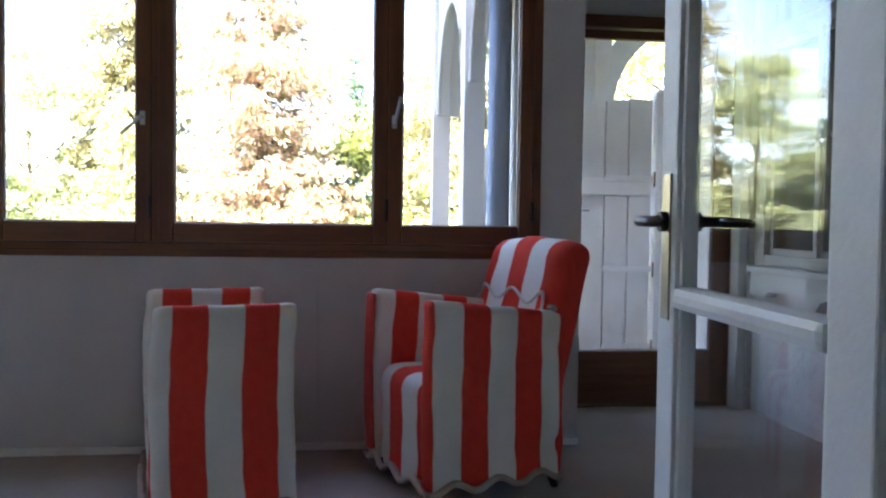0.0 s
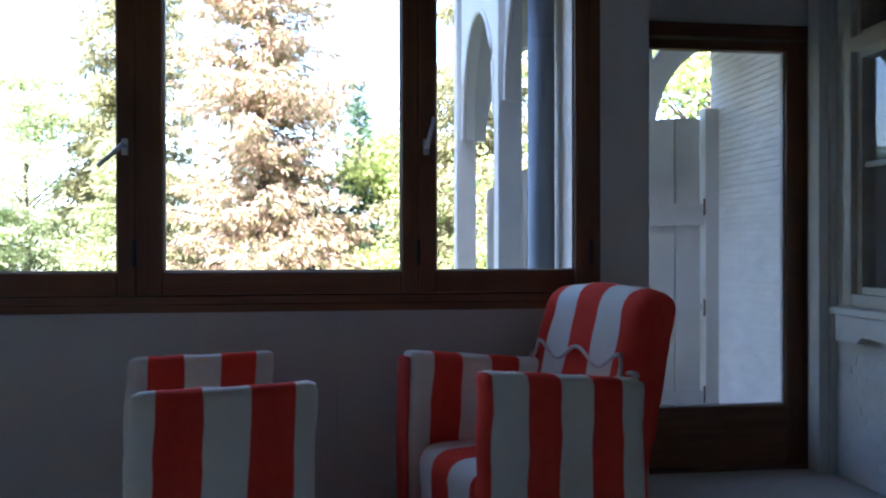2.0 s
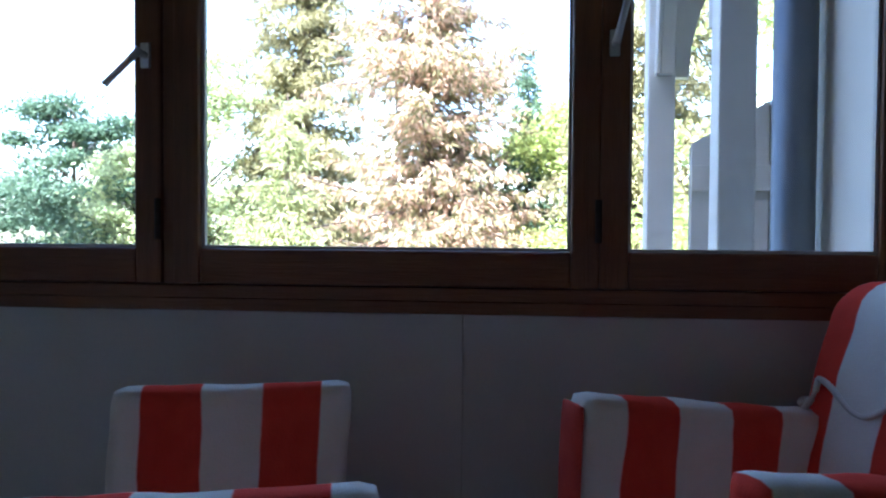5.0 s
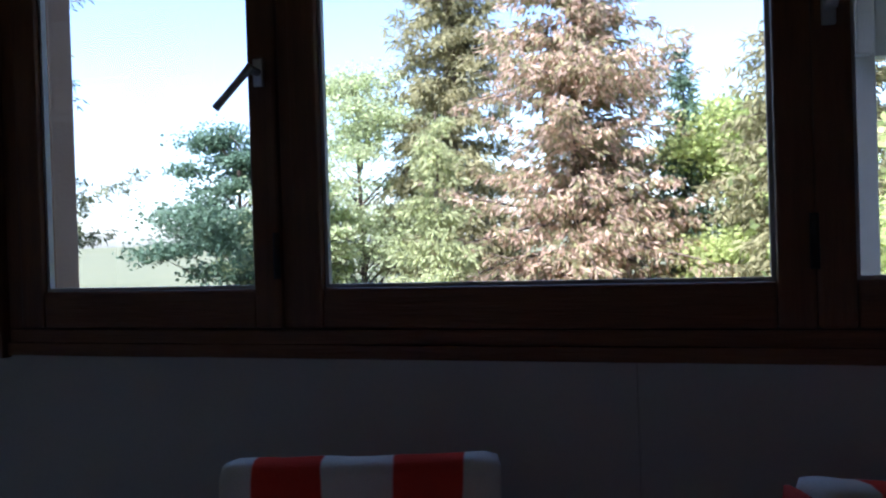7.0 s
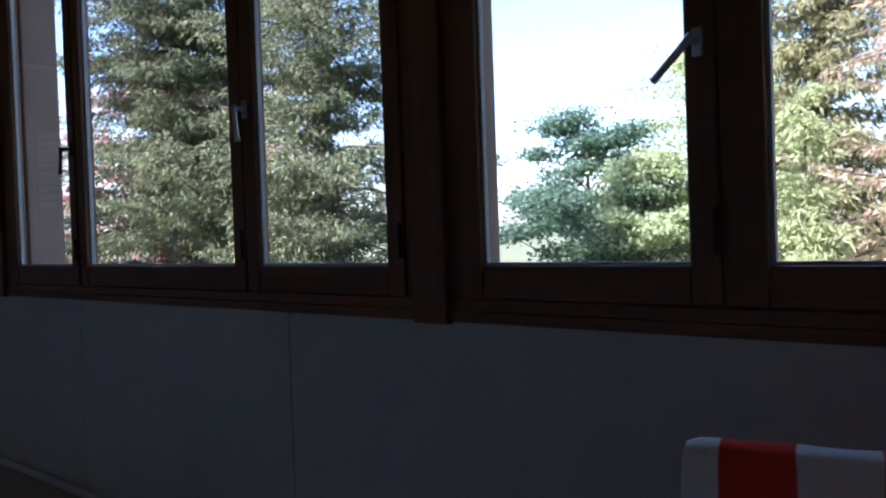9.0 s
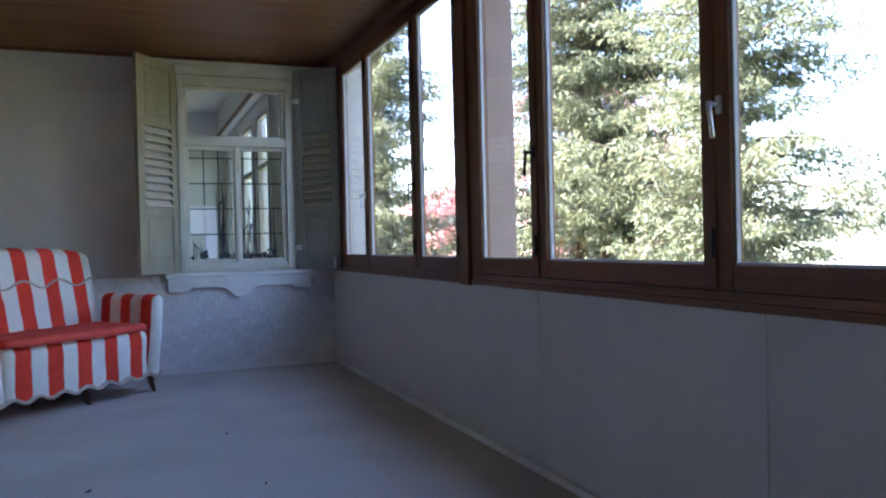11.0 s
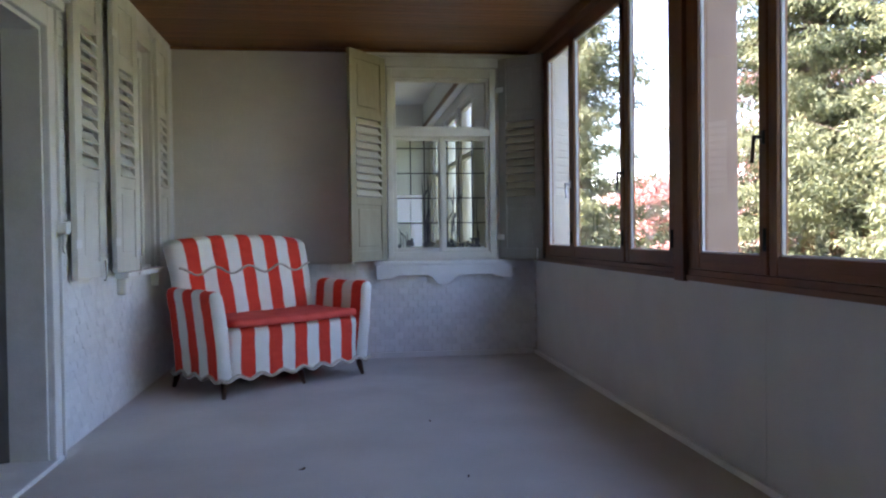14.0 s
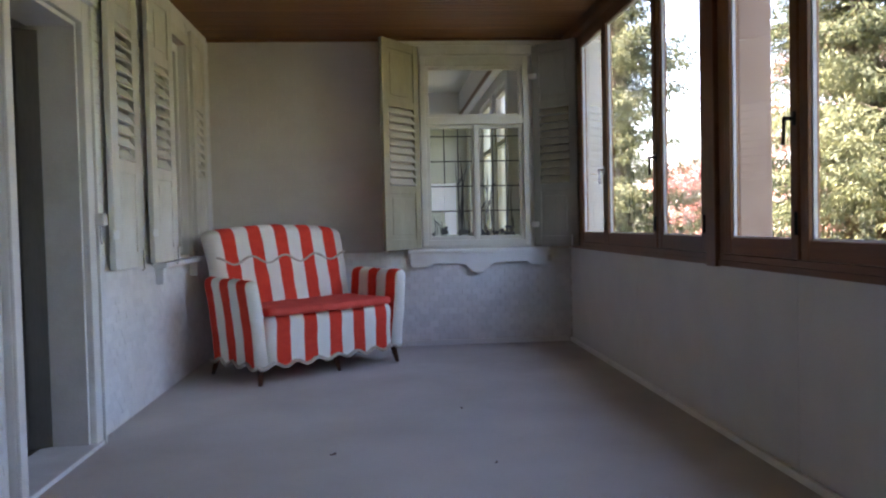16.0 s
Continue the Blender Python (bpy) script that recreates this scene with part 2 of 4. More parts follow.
def thing(name, m, label, category, group="", kind=""):
    ob = new(name)
    ob.empty_display_size = 0.1
    ob.matrix_world = m
    return tagged(ob, label, category, group, kind)


def box(bm, x0, x1, y0, y1, z0, z1, b=0.0, m=None):
    """A box with its edges bevelled by b, put through m."""
    v = bmesh.ops.create_cube(bm, size=1)["verts"]
    for q in v:
        q.co = Vector(((x0 + x1) / 2 + q.co.x * (x1 - x0), (y0 + y1) / 2 + q.co.y * (y1 - y0), (z0 + z1) / 2 + q.co.z * (z1 - z0)))
        if m:
            q.co = m @ q.co
    if b:
        edges = list({e for q in v for e in q.link_edges})
        bmesh.ops.bevel(bm, geom=edges, offset=b, segments=2, profile=0.6, affect="EDGES")
    return bm


def boxes(*specs, b=0.0, m=None):
    bm = bmesh.new()
    for sp in specs:
        box(bm, *sp, b=b, m=m)
    return bm


def tube(bm, points, radii, sides=10, caps=True):
    """A tube through points; radii: one or a radius for each point."""
    pts = [Vector(p) for p in points]
    radii = radii if isinstance(radii, (list, tuple)) else [radii] * len(pts)
    rings = []
    for i, p in enumerate(pts):
        d = (pts[min(i + 1, len(pts) - 1)] - pts[max(i - 1, 0)]).normalized()
        u = d.cross(Vector((0, 0, 1)) if abs(d.z) < 0.9 else Vector((1, 0, 0))).normalized()
        w = d.cross(u)
        rings.append([bm.verts.new(p + radii[i] * (math.cos(a) * u + math.sin(a) * w)) for a in (2 * math.pi * k / sides for k in range(sides))])
    for r, s in zip(rings, rings[1:]):
        for k in range(sides):
            bm.faces.new((r[k], r[(k + 1) % sides], s[(k + 1) % sides], s[k]))
    if caps:
        bm.faces.new(rings[0][::-1])
        bm.faces.new(rings[-1])
    return bm


def extrude_outline(bm, outline, y0, y1, m=None):
    """A plate with the outline (x, z) between y0 and y1."""
    a = [bm.verts.new((m @ Vector((x, y0, z))) if m else (x, y0, z)) for x, z in outline]
    c = [bm.verts.new((m @ Vector((x, y1, z))) if m else (x, y1, z)) for x, z in outline]
    n = len(a)
    bm.faces.new(a)
    bm.faces.new(c[::-1])
    for i in range(n):
        bm.faces.new((a[i], c[i], c[(i + 1) % n], a[(i + 1) % n]))
    return bm


def soft_box(name, size, r, step, mat, parent, stripe_axis=0, shift=0.0, bend=None, m=None, label="", crease=0.004, stretch=1.0, rounded_base=False):
    """A stuffed, cloth-covered block of that size, standing on its base centre; bend shapes each point; the cloth runs along stripe_axis."""
    hx, hy, hz = (v / 2 for v in size)
    bm = bmesh.new()
    uvs = bm.loops.layers.uv.new("cloth")
    grid = {}

    def vert(p):
        key = tuple(round(c, 5) for c in p)
        if key not in grid:
            inner = Vector([max(-h + rb, min(h - r, c)) for c, h, rb in zip(p, (hx, hy, hz), (r, r, r if rounded_base else 0.0))])
            d = Vector(p) - inner
            q = inner + (d.normalized() * r if d.length > 1e-6 else d)
            if max(abs(c) / h for c, h in zip(p, (hx, hy, hz))) > 0.999 and d.length <= 1e-6:
                q = Vector(p)
            grid[key] = (bm.verts.new(q), q.copy())
        return grid[key][0]

    counts = [max(2, int(round(s / step))) for s in size]
    for ax in range(3):
        i, j = (ax + 1) % 3, (ax + 2) % 3
        h = (hx, hy, hz)
        for sgn in (-1, 1):
            for a in range(counts[i]):
                for c in range(counts[j]):
                    quad = []
                    for da, dc in ((0, 0), (1, 0), (1, 1), (0, 1)):
                        p = [0.0, 0.0, 0.0]
                        p[ax] = sgn * h[ax]
                        p[i] = -h[i] + 2 * h[i] * (a + da) / counts[i]
                        p[j] = -h[j] + 2 * h[j] * (c + dc) / counts[j]
                        quad.append(vert(p))
                    f = bm.faces.new(quad if sgn > 0 else quad[::-1])
                    f.smooth = True
    where = {v: q for v, q in grid.values()}
    for f in bm.faces:
        for lp in f.loops:
            lp[uvs].uv = (where[lp.vert][stripe_axis] * stretch + shift, where[lp.vert].z)
    for v, q in grid.values():
        p = q + Vector((0, 0, hz))
        if bend:
            p = Vector(bend(p))
        p = p + crease * noise.noise_vector(p * 9.0) * 1.6 + crease * 0.5 * noise.noise_vector(p * 26.0)
        v.co = (m @ p) if m else p
    me = bpy.data.meshes.new(name)
    bm.to_mesh(me)
    bm.free()
    me.materials.append(mat)
    ob = new(name, me)
    ob.parent = parent
    return tagged(ob, label) if label else ob


# ---- the large structure ----
X0, X1 = -5.75, 3.60          # inner faces of the end walls
YH = -3.045                    # inner face of the house wall
ZC = 2.615                     # ceiling
ZS, ZG0, ZG1 = 0.815, 0.948, 2.43   # underside of the window band, glass from and to


def structure(name, bm, mat, label, category):
    return tagged(mesh_object(name, bm, mat), label, category, "", "structure")


structure("floor", boxes((X0, X1, YH, 0.0, -0.12, 0.0), (2.49, X1, 0.0, 0.72, -0.12, 0.0)), M["carpet"], "worn grey-beige carpet floor of the enclosed veranda", "floor")
bm = bmesh.new()
box(bm, X0 - 0.2, 2.36, YH - 0.25, 0.054, ZC + 0.02, ZC + 0.14)
box(bm, 2.36, X1 + 0.2, YH - 0.25, 0.8, ZC + 0.02, ZC + 0.14)
xx = X0
while xx < X1 - 0.01:
    box(bm, xx, min(xx + 0.072, X1), YH, 0.02 if xx < 2.40 else 0.69, ZC, ZC + 0.02)
    xx += 0.078
structure("ceiling", bm, M["ceiling"], "brown stained tongue-and-groove board ceiling", "ceiling")
structure("veranda_roof", boxes((X0 - 0.5, X1 + 0.3, YH, 0.44, ZC + 0.16, ZC + 0.30)), M["roof"], "flat dark roof over the veranda", "roof")

# low wall below the window band
structure("wall_north", boxes((X0 - 0.2, 2.36, 0.006, 0.22, -0.12, ZS)), M["board"], "low painted parapet wall under the windows", "wall")
panel_edges = (X0, -3.97, -1.977, -0.63, 1.355, 2.49)
for x0, x1 in zip(panel_edges, panel_edges[1:]):
    structure("wall_panel", boxes((x0 + 0.0015, x1 - 0.0015, 0.0, 0.012, 0.035, ZS), b=0.001), M["board"], "smooth white painted board panel on the low wall", "wall panel")
structure("wall_north_strip", boxes((2.305, 2.49, 0.0, 0.70, ZS + 0.001, ZC), (2.362, 2.49, 0.014, 0.70, -0.12, ZS)), M["plaster"], "plain white plastered pier beside the window band", "wall")
structure("baseboard", boxes((X0, 2.49, -0.022, 0.0, 0.0, 0.034), b=0.006), M["white"], "small white painted skirting strip along the low wall", "baseboard")
structure("wall_north_head", boxes((2.49, X1, 0.70, 0.86, 2.06, ZC), (X0 - 0.2, 2.36, 0.055, 0.085, 2.60, ZC + 0.14)), M["plaster"], "white wall above the balcony door", "wall")

# end wall towards -x, with a window opening
EW = (-1.285, -0.352, 0.845, 2.455)
structure("wall_west", boxes((X0 - 0.2, X0, YH, EW[0], 0, ZC), (X0 - 0.2, X0, EW[1], 0.22, 0, ZC), (X0 - 0.2, X0, EW[0], EW[1], 0, EW[2]), (X0 - 0.2, X0, EW[0], EW[1], EW[3], ZC)),
          M["cream_plaster"], "white plastered end wall with a shuttered window", "wall")
structure("trim", boxes((X0, X0 + 0.025, -1.60, 0.0, 2.545, 2.605), b=0.004), M["white"], "white painted board over the window", "trim")
structure("baseboard", boxes((X0, X0 + 0.015, YH, -0.03, 0.0, 0.045), b=0.004), M["white"], "low white skirting strip on the end wall", "baseboard")

# end wall towards +x, with its own window
RW = (-0.47, 0.487, 0.77, 2.455)
structure("wall_east", boxes((X1, X1 + 0.2, YH, RW[0], 0, ZC), (X1, X1 + 0.2, RW[1], 0.72, 0, ZC), (X1, X1 + 0.2, RW[0], RW[1], 0, RW[2]), (X1, X1 + 0.2, RW[0], RW[1], RW[3], ZC)),
          M["plaster"], "white end wall clad with painted shingles", "wall")

# house wall with two doorways and a window
DOORS = ((0.72, 2.02, 2.42), (-2.87, -2.15, 2.03))
HWIN = (-4.93, -4.33, 0.86, 2.38)
segs, xprev = [], X0
for a, c in sorted([d[:2] for d in DOORS] + [HWIN[:2]]):
    segs.append((xprev, a, YH - 0.22, YH, 0, ZC))
    xprev = c
segs.append((xprev, X1 + 0.2, YH - 0.22, YH, 0, ZC))
for a, c, dh in DOORS:
    segs.append((a, c, YH - 0.22, YH, dh, ZC))
segs += [(HWIN[0], HWIN[1], YH - 0.22, YH, 0, HWIN[2]), (HWIN[0], HWIN[1], YH - 0.22, YH, HWIN[3], ZC)]
structure("wall_south", boxes(*segs), M["plaster"], "white house wall with doorways and a shuttered window", "wall")
structure("house_upper_wall", boxes((-9.5, 9.0, YH - 0.4, YH - 0.05, ZC + 0.31, 8.2)), M["plaster"], "upper storeys of the house behind the veranda", "wall")
structure("house_roof", boxes((-10, 9.5, -9.5, YH + 0.35, 8.2, 8.5)), M["roof"], "roof of the house with its eaves", "roof")
structure("side_room", boxes((-9.5, -5.96, -6.0, -5.9, -3.0, 8.2), (9.0, 9.1, -9, YH, -3.0, 8.2), (-9.6, -9.5, -6, 0.2, -3.0, 8.2)), M["plaster"], "plain outer walls that close the house", "wall")

# rooms behind the doorways
structure("room_floor", boxes((-5.95, 3.6, -6.5, YH, -0.12, -0.004)), M["dark_floor"], "dark boards of the rooms behind the doorways", "floor")
structure("room_walls", boxes((-4.1, -4.0, -6.5, YH - 0.22, 0, ZC), (-6.05, -5.95, -6.5, YH, 0, ZC), (-6.05, -4.1, -6.6, -6.5, 0, ZC), (3.6, 3.7, -6.5, YH - 0.22, 0, ZC), (-0.3, -0.2, -6.5, YH - 0.22, 0, ZC), (-4.1, 3.7, -6.6, -6.5, 0, ZC)), M["plaster"], "plain walls of the rooms behind the doorways", "wall")
structure("room_ceiling", boxes((-6.05, 3.7, -6.6, YH - 0.22, ZC, ZC + 0.1)), M["plaster"], "white ceiling of the rooms behind the doorways", "ceiling")

# the room seen through the end window
NW = -0.50
structure("west_room", boxes((-9.5, -5.95, -3.1, -3.0, 0, 2.75), (-9.5, -9.4, -3.0, NW, 0, 2.75), (-9.5, -5.95, -3.1, NW + 0.15, 2.75, 2.85), (-9.5, -5.95, NW, NW + 0.12, 0, 0.92), (-9.5, -5.95, NW, NW + 0.12, 2.32, 2.75),
                             (-6.10, -5.95, NW, NW + 0.12, 0.92, 2.32), (-7.10, -6.92, NW, NW + 0.12, 0.92, 2.32), (-8.15, -7.97, NW, NW + 0.12, 0.92, 2.32), (-9.5, -9.1, NW, NW + 0.12, 0.92, 2.32)), M["plaster"], "bright white room behind the end window", "wall")
for xa, xb in ((-6.92, -6.10), (-7.97, -7.10), (-9.1, -8.15)):
    structure("west_room_sash", boxes((xa, xa + 0.05, NW + 0.03, NW + 0.08, 0.92, 2.32), (xb - 0.05, xb, NW + 0.03, NW + 0.08, 0.92, 2.32), (xa + 0.05, xb - 0.05, NW + 0.03, NW + 0.08, 1.78, 1.83), (xa + 0.05, xb - 0.05, NW + 0.03, NW + 0.08, 0.92, 0.97), (xa + 0.05, xb - 0.05, NW + 0.03, NW + 0.08, 2.27, 2.32), b=0.004), M["cream_white"], "white timber sash of the room behind the end window", "window")
structure("west_room_beam", boxes((-9.39, -5.96, NW - 0.09, NW - 0.002, 2.42, 2.749), b=0.015), M["white"], "white ceiling beam of the room behind the end window", "beam")
structure("west_room_trim", boxes((-9.39, -5.96, NW - 0.105, NW - 0.091, 2.42, 2.47), b=0.004), M["frame"], "thin brown picture rail along the ceiling beam", "trim")
structure("west_room_floor", boxes((-9.5, -5.95, -3.0, NW, -0.1, 0.0)), M["carpet"], "pale floor of the room behind the end window", "floor")

# ---- window band ----
def handle(parent, m, angle, mat="metal"):
    """A casement handle: rosette, neck and lever that hangs at an angle from straight down."""
    h = part("handle", boxes((-0.011, 0.011, -0.009, 0.0, -0.028, 0.028), b=0.004, m=m), M[mat], parent)
    bm = bmesh.new()
    a = radians(angle)
    d = Vector((math.sin(a), 0, -math.cos(a)))
    tube(bm, [m @ Vector((0, 0, 0)), m @ Vector((0, -0.042, 0))], 0.008)
    tube(bm, [m @ (Vector((0, -0.042, 0)) + d * s) for s in (-0.008, 0.03, 0.08, 0.102)], [0.009, 0.0075, 0.0075, 0.0085])
    part("lever", bm, M[mat], h, smooth=True)


def sash(root, x0, x1, proud=0.0, handle_at=None, label=""):
    """One casement: four rails round a pane, with the grey seal at the glass."""
    s, f = 0.060, -0.012 - proud
    bm = boxes((x0 - s, x0, f, 0.032, ZG0 - 0.078, ZG1 + 0.066), (x1, x1 + s, f, 0.032, ZG0 - 0.078, ZG1 + 0.066), b=0.006)
    ob = part("sash", bm, M["frame_up"], root)
    part("rail", boxes((x0, x1, f + 0.002, 0.030, ZG0 - 0.078, ZG0), (x0, x1, f + 0.002, 0.030, ZG1, ZG1 + 0.066), b=0.006), M["frame"], ob)
    e = 0.007
    part("seal", boxes((x0, x0 + e, 0.002, 0.016, ZG0, ZG1), (x1 - e, x1, 0.002, 0.016, ZG0, ZG1), (x0 + e, x1 - e, 0.002, 0.016, ZG0, ZG0 + e), (x0 + e, x1 - e, 0.002, 0.016, ZG1 - e, ZG1)), M["rubber"], ob)
    pane = part("pane", boxes((x0 + 0.001, x1 - 0.001, 0.013, 0.015, ZG0 + 0.001, ZG1 - 0.001)), M["glass"], ob)
    pane.visible_shadow = False
    if handle_at:
        x, z, ang, mat = handle_at
        handle(ob, pose(x, f - 0.001, z), ang, mat)
    for z in (ZG0 + 0.02, ZG1 - 0.12):
        part("hinge", tube(bmesh.new(), [(x1 + s - 0.004, f - 0.008, z), (x1 + s - 0.004, f - 0.008, z + 0.09)], 0.007, 8), M["black"], ob, smooth=True)
    return ob


UNITS = (
    ("window_1", X0, -2.80, ((-5.267, -4.675, None), (-4.543, -3.595, (-4.605, 1.40, 12, "metal")), (-3.465, -2.89, (-3.53, 1.40, 0, "black")))),
    ("window_2", -2.69, -0.10, ((-2.547, -2.007, (-1.965, 1.42, -8, "black")), (-1.865, -0.871, None), (-0.747, -0.198, (-0.785, 1.43, 8, "metal")))),
    ("window_3", 0.01, 2.305, ((0.111, 0.622, (0.650, 1.372, -47, "metal")), (0.770, 1.582, None), (1.702, 2.207, (1.668, 1.385, 166, "metal")))),
)
for wname, xa, xb, panes in UNITS:
    root = thing(wname, Matrix(), "brown stained pine window with three casements under the ceiling", "window", "window band", "structure")
    frame_bars = [(xa, xb, -0.004, 0.11, ZS + 0.001, ZG0 - 0.08), (xa, xb, -0.004, 0.05, ZG1 + 0.068, 2.535), (xa + 0.008, xb - 0.008, 0.047, 0.075, ZG0 - 0.082, ZG0 - 0.045)]
    part("window_frame", boxes(*frame_bars, b=0.005), M["frame"], root)
    ups = [(xa, panes[0][0] - 0.061), (panes[0][1] + 0.061, panes[1][0] - 0.061), (panes[1][1] + 0.061, panes[2][0] - 0.061), (panes[2][1] + 0.061, xb)]
    part("mullion", boxes(*[(a, c, -0.003, 0.045, ZG0 - 0.0795, ZG1 + 0.0675) for a, c in ups if c - a > 0.003], b=0.003), M["frame_up"], root)
    part("window_sill", boxes((xa, xb, -0.012, -0.004, ZS - 0.004, ZS + 0.024), b=0.003), M["frame"], root)
    part("outer_sill", boxes((xa, xb, 0.11, 0.26, ZS - 0.02, ZS + 0.02), b=0.004), M["frame"], root)
    for k, (x0, x1, hd) in enumerate(panes):
        sash(root, x0, x1, 0.004 * (k == 1), hd)
for x0, x1 in ((-2.80, -2.69), (-0.10, 0.01)):
    structure("window_post", boxes((x0, x1, -0.026, 0.07, ZS - 0.010, 2.535), b=0.005), M["frame_up"], "brown stained pine post between two windows", "post")
structure("cornice", boxes((X0, 2.36, -0.06, 0.012, 2.537, ZC - 0.001), b=0.008), M["frame"], "brown stained rail under the ceiling", "trim")
structure("cornice", boxes((X0 + 0.001, X0 + 0.03, YH, -0.06, 2.588, ZC - 0.001), b=0.006), M["frame"], "narrow brown ceiling moulding at the end wall", "trim")
for x in (-2.745, -0.045):
    structure("outer_pillar", boxes((x - 0.25, x - 0.015, 0.13, 0.30, -3.2, ZC + 0.15), b=0.01), M["pillar"], "pinkish rendered pillar outside between the windows", "pillar")
structure("outer_pillar", boxes((X0 - 0.35, X0 - 0.05, 0.225, 0.36, -3.2, ZC + 0.15), b=0.01), M["cream_plaster"], "pale rendered corner pillar outside the windows", "pillar")


# ---- balcony door in the recess ----
DX0, DX1, DY = 2.575, 3.572, 0.70
door = thing("door_1", Matrix(), "brown stained pine door with one tall glass pane, closed", "door", "", "structure")
part("door_frame", boxes((DX0 - 0.075, DX0, DY - 0.03, DY + 0.09, 0, 2.06), (DX1 - 0.035, DX1, DY - 0.03, DY + 0.09, 0, 2.06), b=0.005), M["frame_up"], door)
part("door_head", boxes((DX0, DX1 - 0.035, DY - 0.03, DY + 0.09, 1.995, 2.06), b=0.005), M["frame"], door)
leafp = part("door_leaf", boxes((DX0, DX0 + 0.105, DY, DY + 0.055, 0.012, 1.99), (3.437, DX1 - 0.037, DY, DY + 0.055, 0.012, 1.99), b=0.006), M["frame_up"], door)
part("rail", boxes((DX0 + 0.105, 3.437, DY + 0.002, DY + 0.053, 0.012, 0.288), (DX0 + 0.105, 3.437, DY + 0.002, DY + 0.053, 1.945, 1.99), b=0.006), M["frame"], leafp)
part("seal", boxes((DX0 + 0.105, DX0 + 0.113, DY + 0.02, DY + 0.04, 0.288, 1.945), (3.429, 3.437, DY + 0.02, DY + 0.04, 0.288, 1.945), (DX0 + 0.113, 3.429, DY + 0.02, DY + 0.04, 0.288, 0.297)), M["rubber"], leafp)
pane = part("pane", boxes((DX0 + 0.106, 3.436, DY + 0.027, DY + 0.031, 0.289, 1.944)), M["glass"], leafp)
pane.visible_shadow = False
handle(leafp, pose(DX0 + 0.05, DY - 0.001, 1.04), 90, "metal")
structure("corner_post", boxes((3.520, 3.567, 0.575, 0.665, 0.0, ZC), (3.567, X1, 0.56, 0.665, 0.0, ZC), b=0.006), M["white"], "white painted corner post beside the balcony door", "post")
structure("wall_north_return", boxes((DX1, X1 + 0.02, 0.722, 0.86, -0.12, 2.06)), M["plaster"], "short white wall beside the balcony door", "wall")
structure("threshold", boxes((DX0, DX1 - 0.036, DY - 0.04, DY + 0.10, -0.01, 0.010), b=0.004), M["frame"], "brown wooden threshold of the balcony door", "threshold")


# ---- painted shingles ----
def shingles(name, along, across, u0, u1, z0, z1, holes=(), mat="shingle", label="", w=0.066, h=0.042, deep=0.006, nose=0.2, gap=0.0012, vary=0.25):
    """Rows of small overlapping round-nosed shingles on a wall. along: 'x' or 'y'; across: the wall's face and the side it looks to."""
    face, side = across
    verts, faces = [], []
    rng = random.Random(7)
    row = 0
    z = z0
    while z < z1 - 0.01:
        u = u0 - (w / 2 if row % 2 else 0)
        while u < u1:
            a, c = max(u + gap, u0), min(u + w - gap, u1)
            if c - a > 0.01 and not any(p < (a + c) / 2 < q and r < z + h / 2 < s for p, q, r, s in holes):
                j = rng.uniform(-0.002, 0.002)
                d = deep * rng.uniform(1 - vary, 1 + vary)
                prof = ((a, z + h * 1.02, 0.002), (a, z + 0.004 + j, d), (a + (c - a) * nose, z + j, d), (c - (c - a) * nose, z + j, d), (c, z + 0.004 + j, d), (c, z + h * 1.02, 0.002))
                base = len(verts)
                for dd in (1, 0):
                    for p, q, o in prof:
                        o = face + side * (o if dd else 0.0)
                        verts.append((p, o, q) if along == "x" else (o, p, q))
                faces.append(tuple(range(base, base + 6)))
                for k in range(5):
                    faces.append((base + k, base + k + 6, base + k + 7, base + k + 1))
            u += w
        z += h
        row += 1
    me = bpy.data.meshes.new(name)
    me.from_pydata(verts, [], faces)
    me.materials.append(M[mat])
    ob = new(name, me)
    return tagged(ob, label or "rows of small white painted wooden shingles", "shingles", "", "stuff")


shingles("wall_shingles", "y", (X0, 1), YH, 0.0, 0.05, 0.80, ((-1.41, -0.20, 0.70, 0.9),), w=0.082, h=0.054, deep=0.013, nose=0.12)
shingles("wall_shingles", "y", (X0, 1), YH, 0.0, 0.83, 2.54, ((-1.40, -0.06, 0.70, 2.6),), mat="shingle_warm", label="courses of cream painted shingles on the end wall", w=0.16, h=0.066, deep=0.005, nose=0.03, gap=0.0004, vary=0.1)
shingles("wall_shingles", "x", (YH, 1), X0, -2.98, 0.02, 2.58, ((-4.99, -4.27, 0.78, 2.6),), label="rows of small white painted shingles on the house wall", w=0.085, h=0.045, nose=0.08, gap=0.0006)
shingles("wall_shingles", "x", (YH, 1), -2.04, 0.61, 0.02, 2.58, label="rows of small white painted shingles between the doorways")
shingles("wall_shingles", "x", (YH, 1), 2.13, X1, 0.02, 2.58, label="rows of small white painted shingles beside the open door")
shingles("wall_shingles", "y", (X1, -1), YH, 0.555, 0.05, 2.58, ((-0.57, 0.54, 0.55, 2.6),), label="rows of small white painted shingles round the side window")
shingles("balcony_shingles", "y", (3.60, -1), 0.87, 1.80, -0.10, 3.2, label="rows of small white painted shingles outside on the house", w=0.11, h=0.036, deep=0.010, nose=0.04, gap=0.0003, vary=0.08)


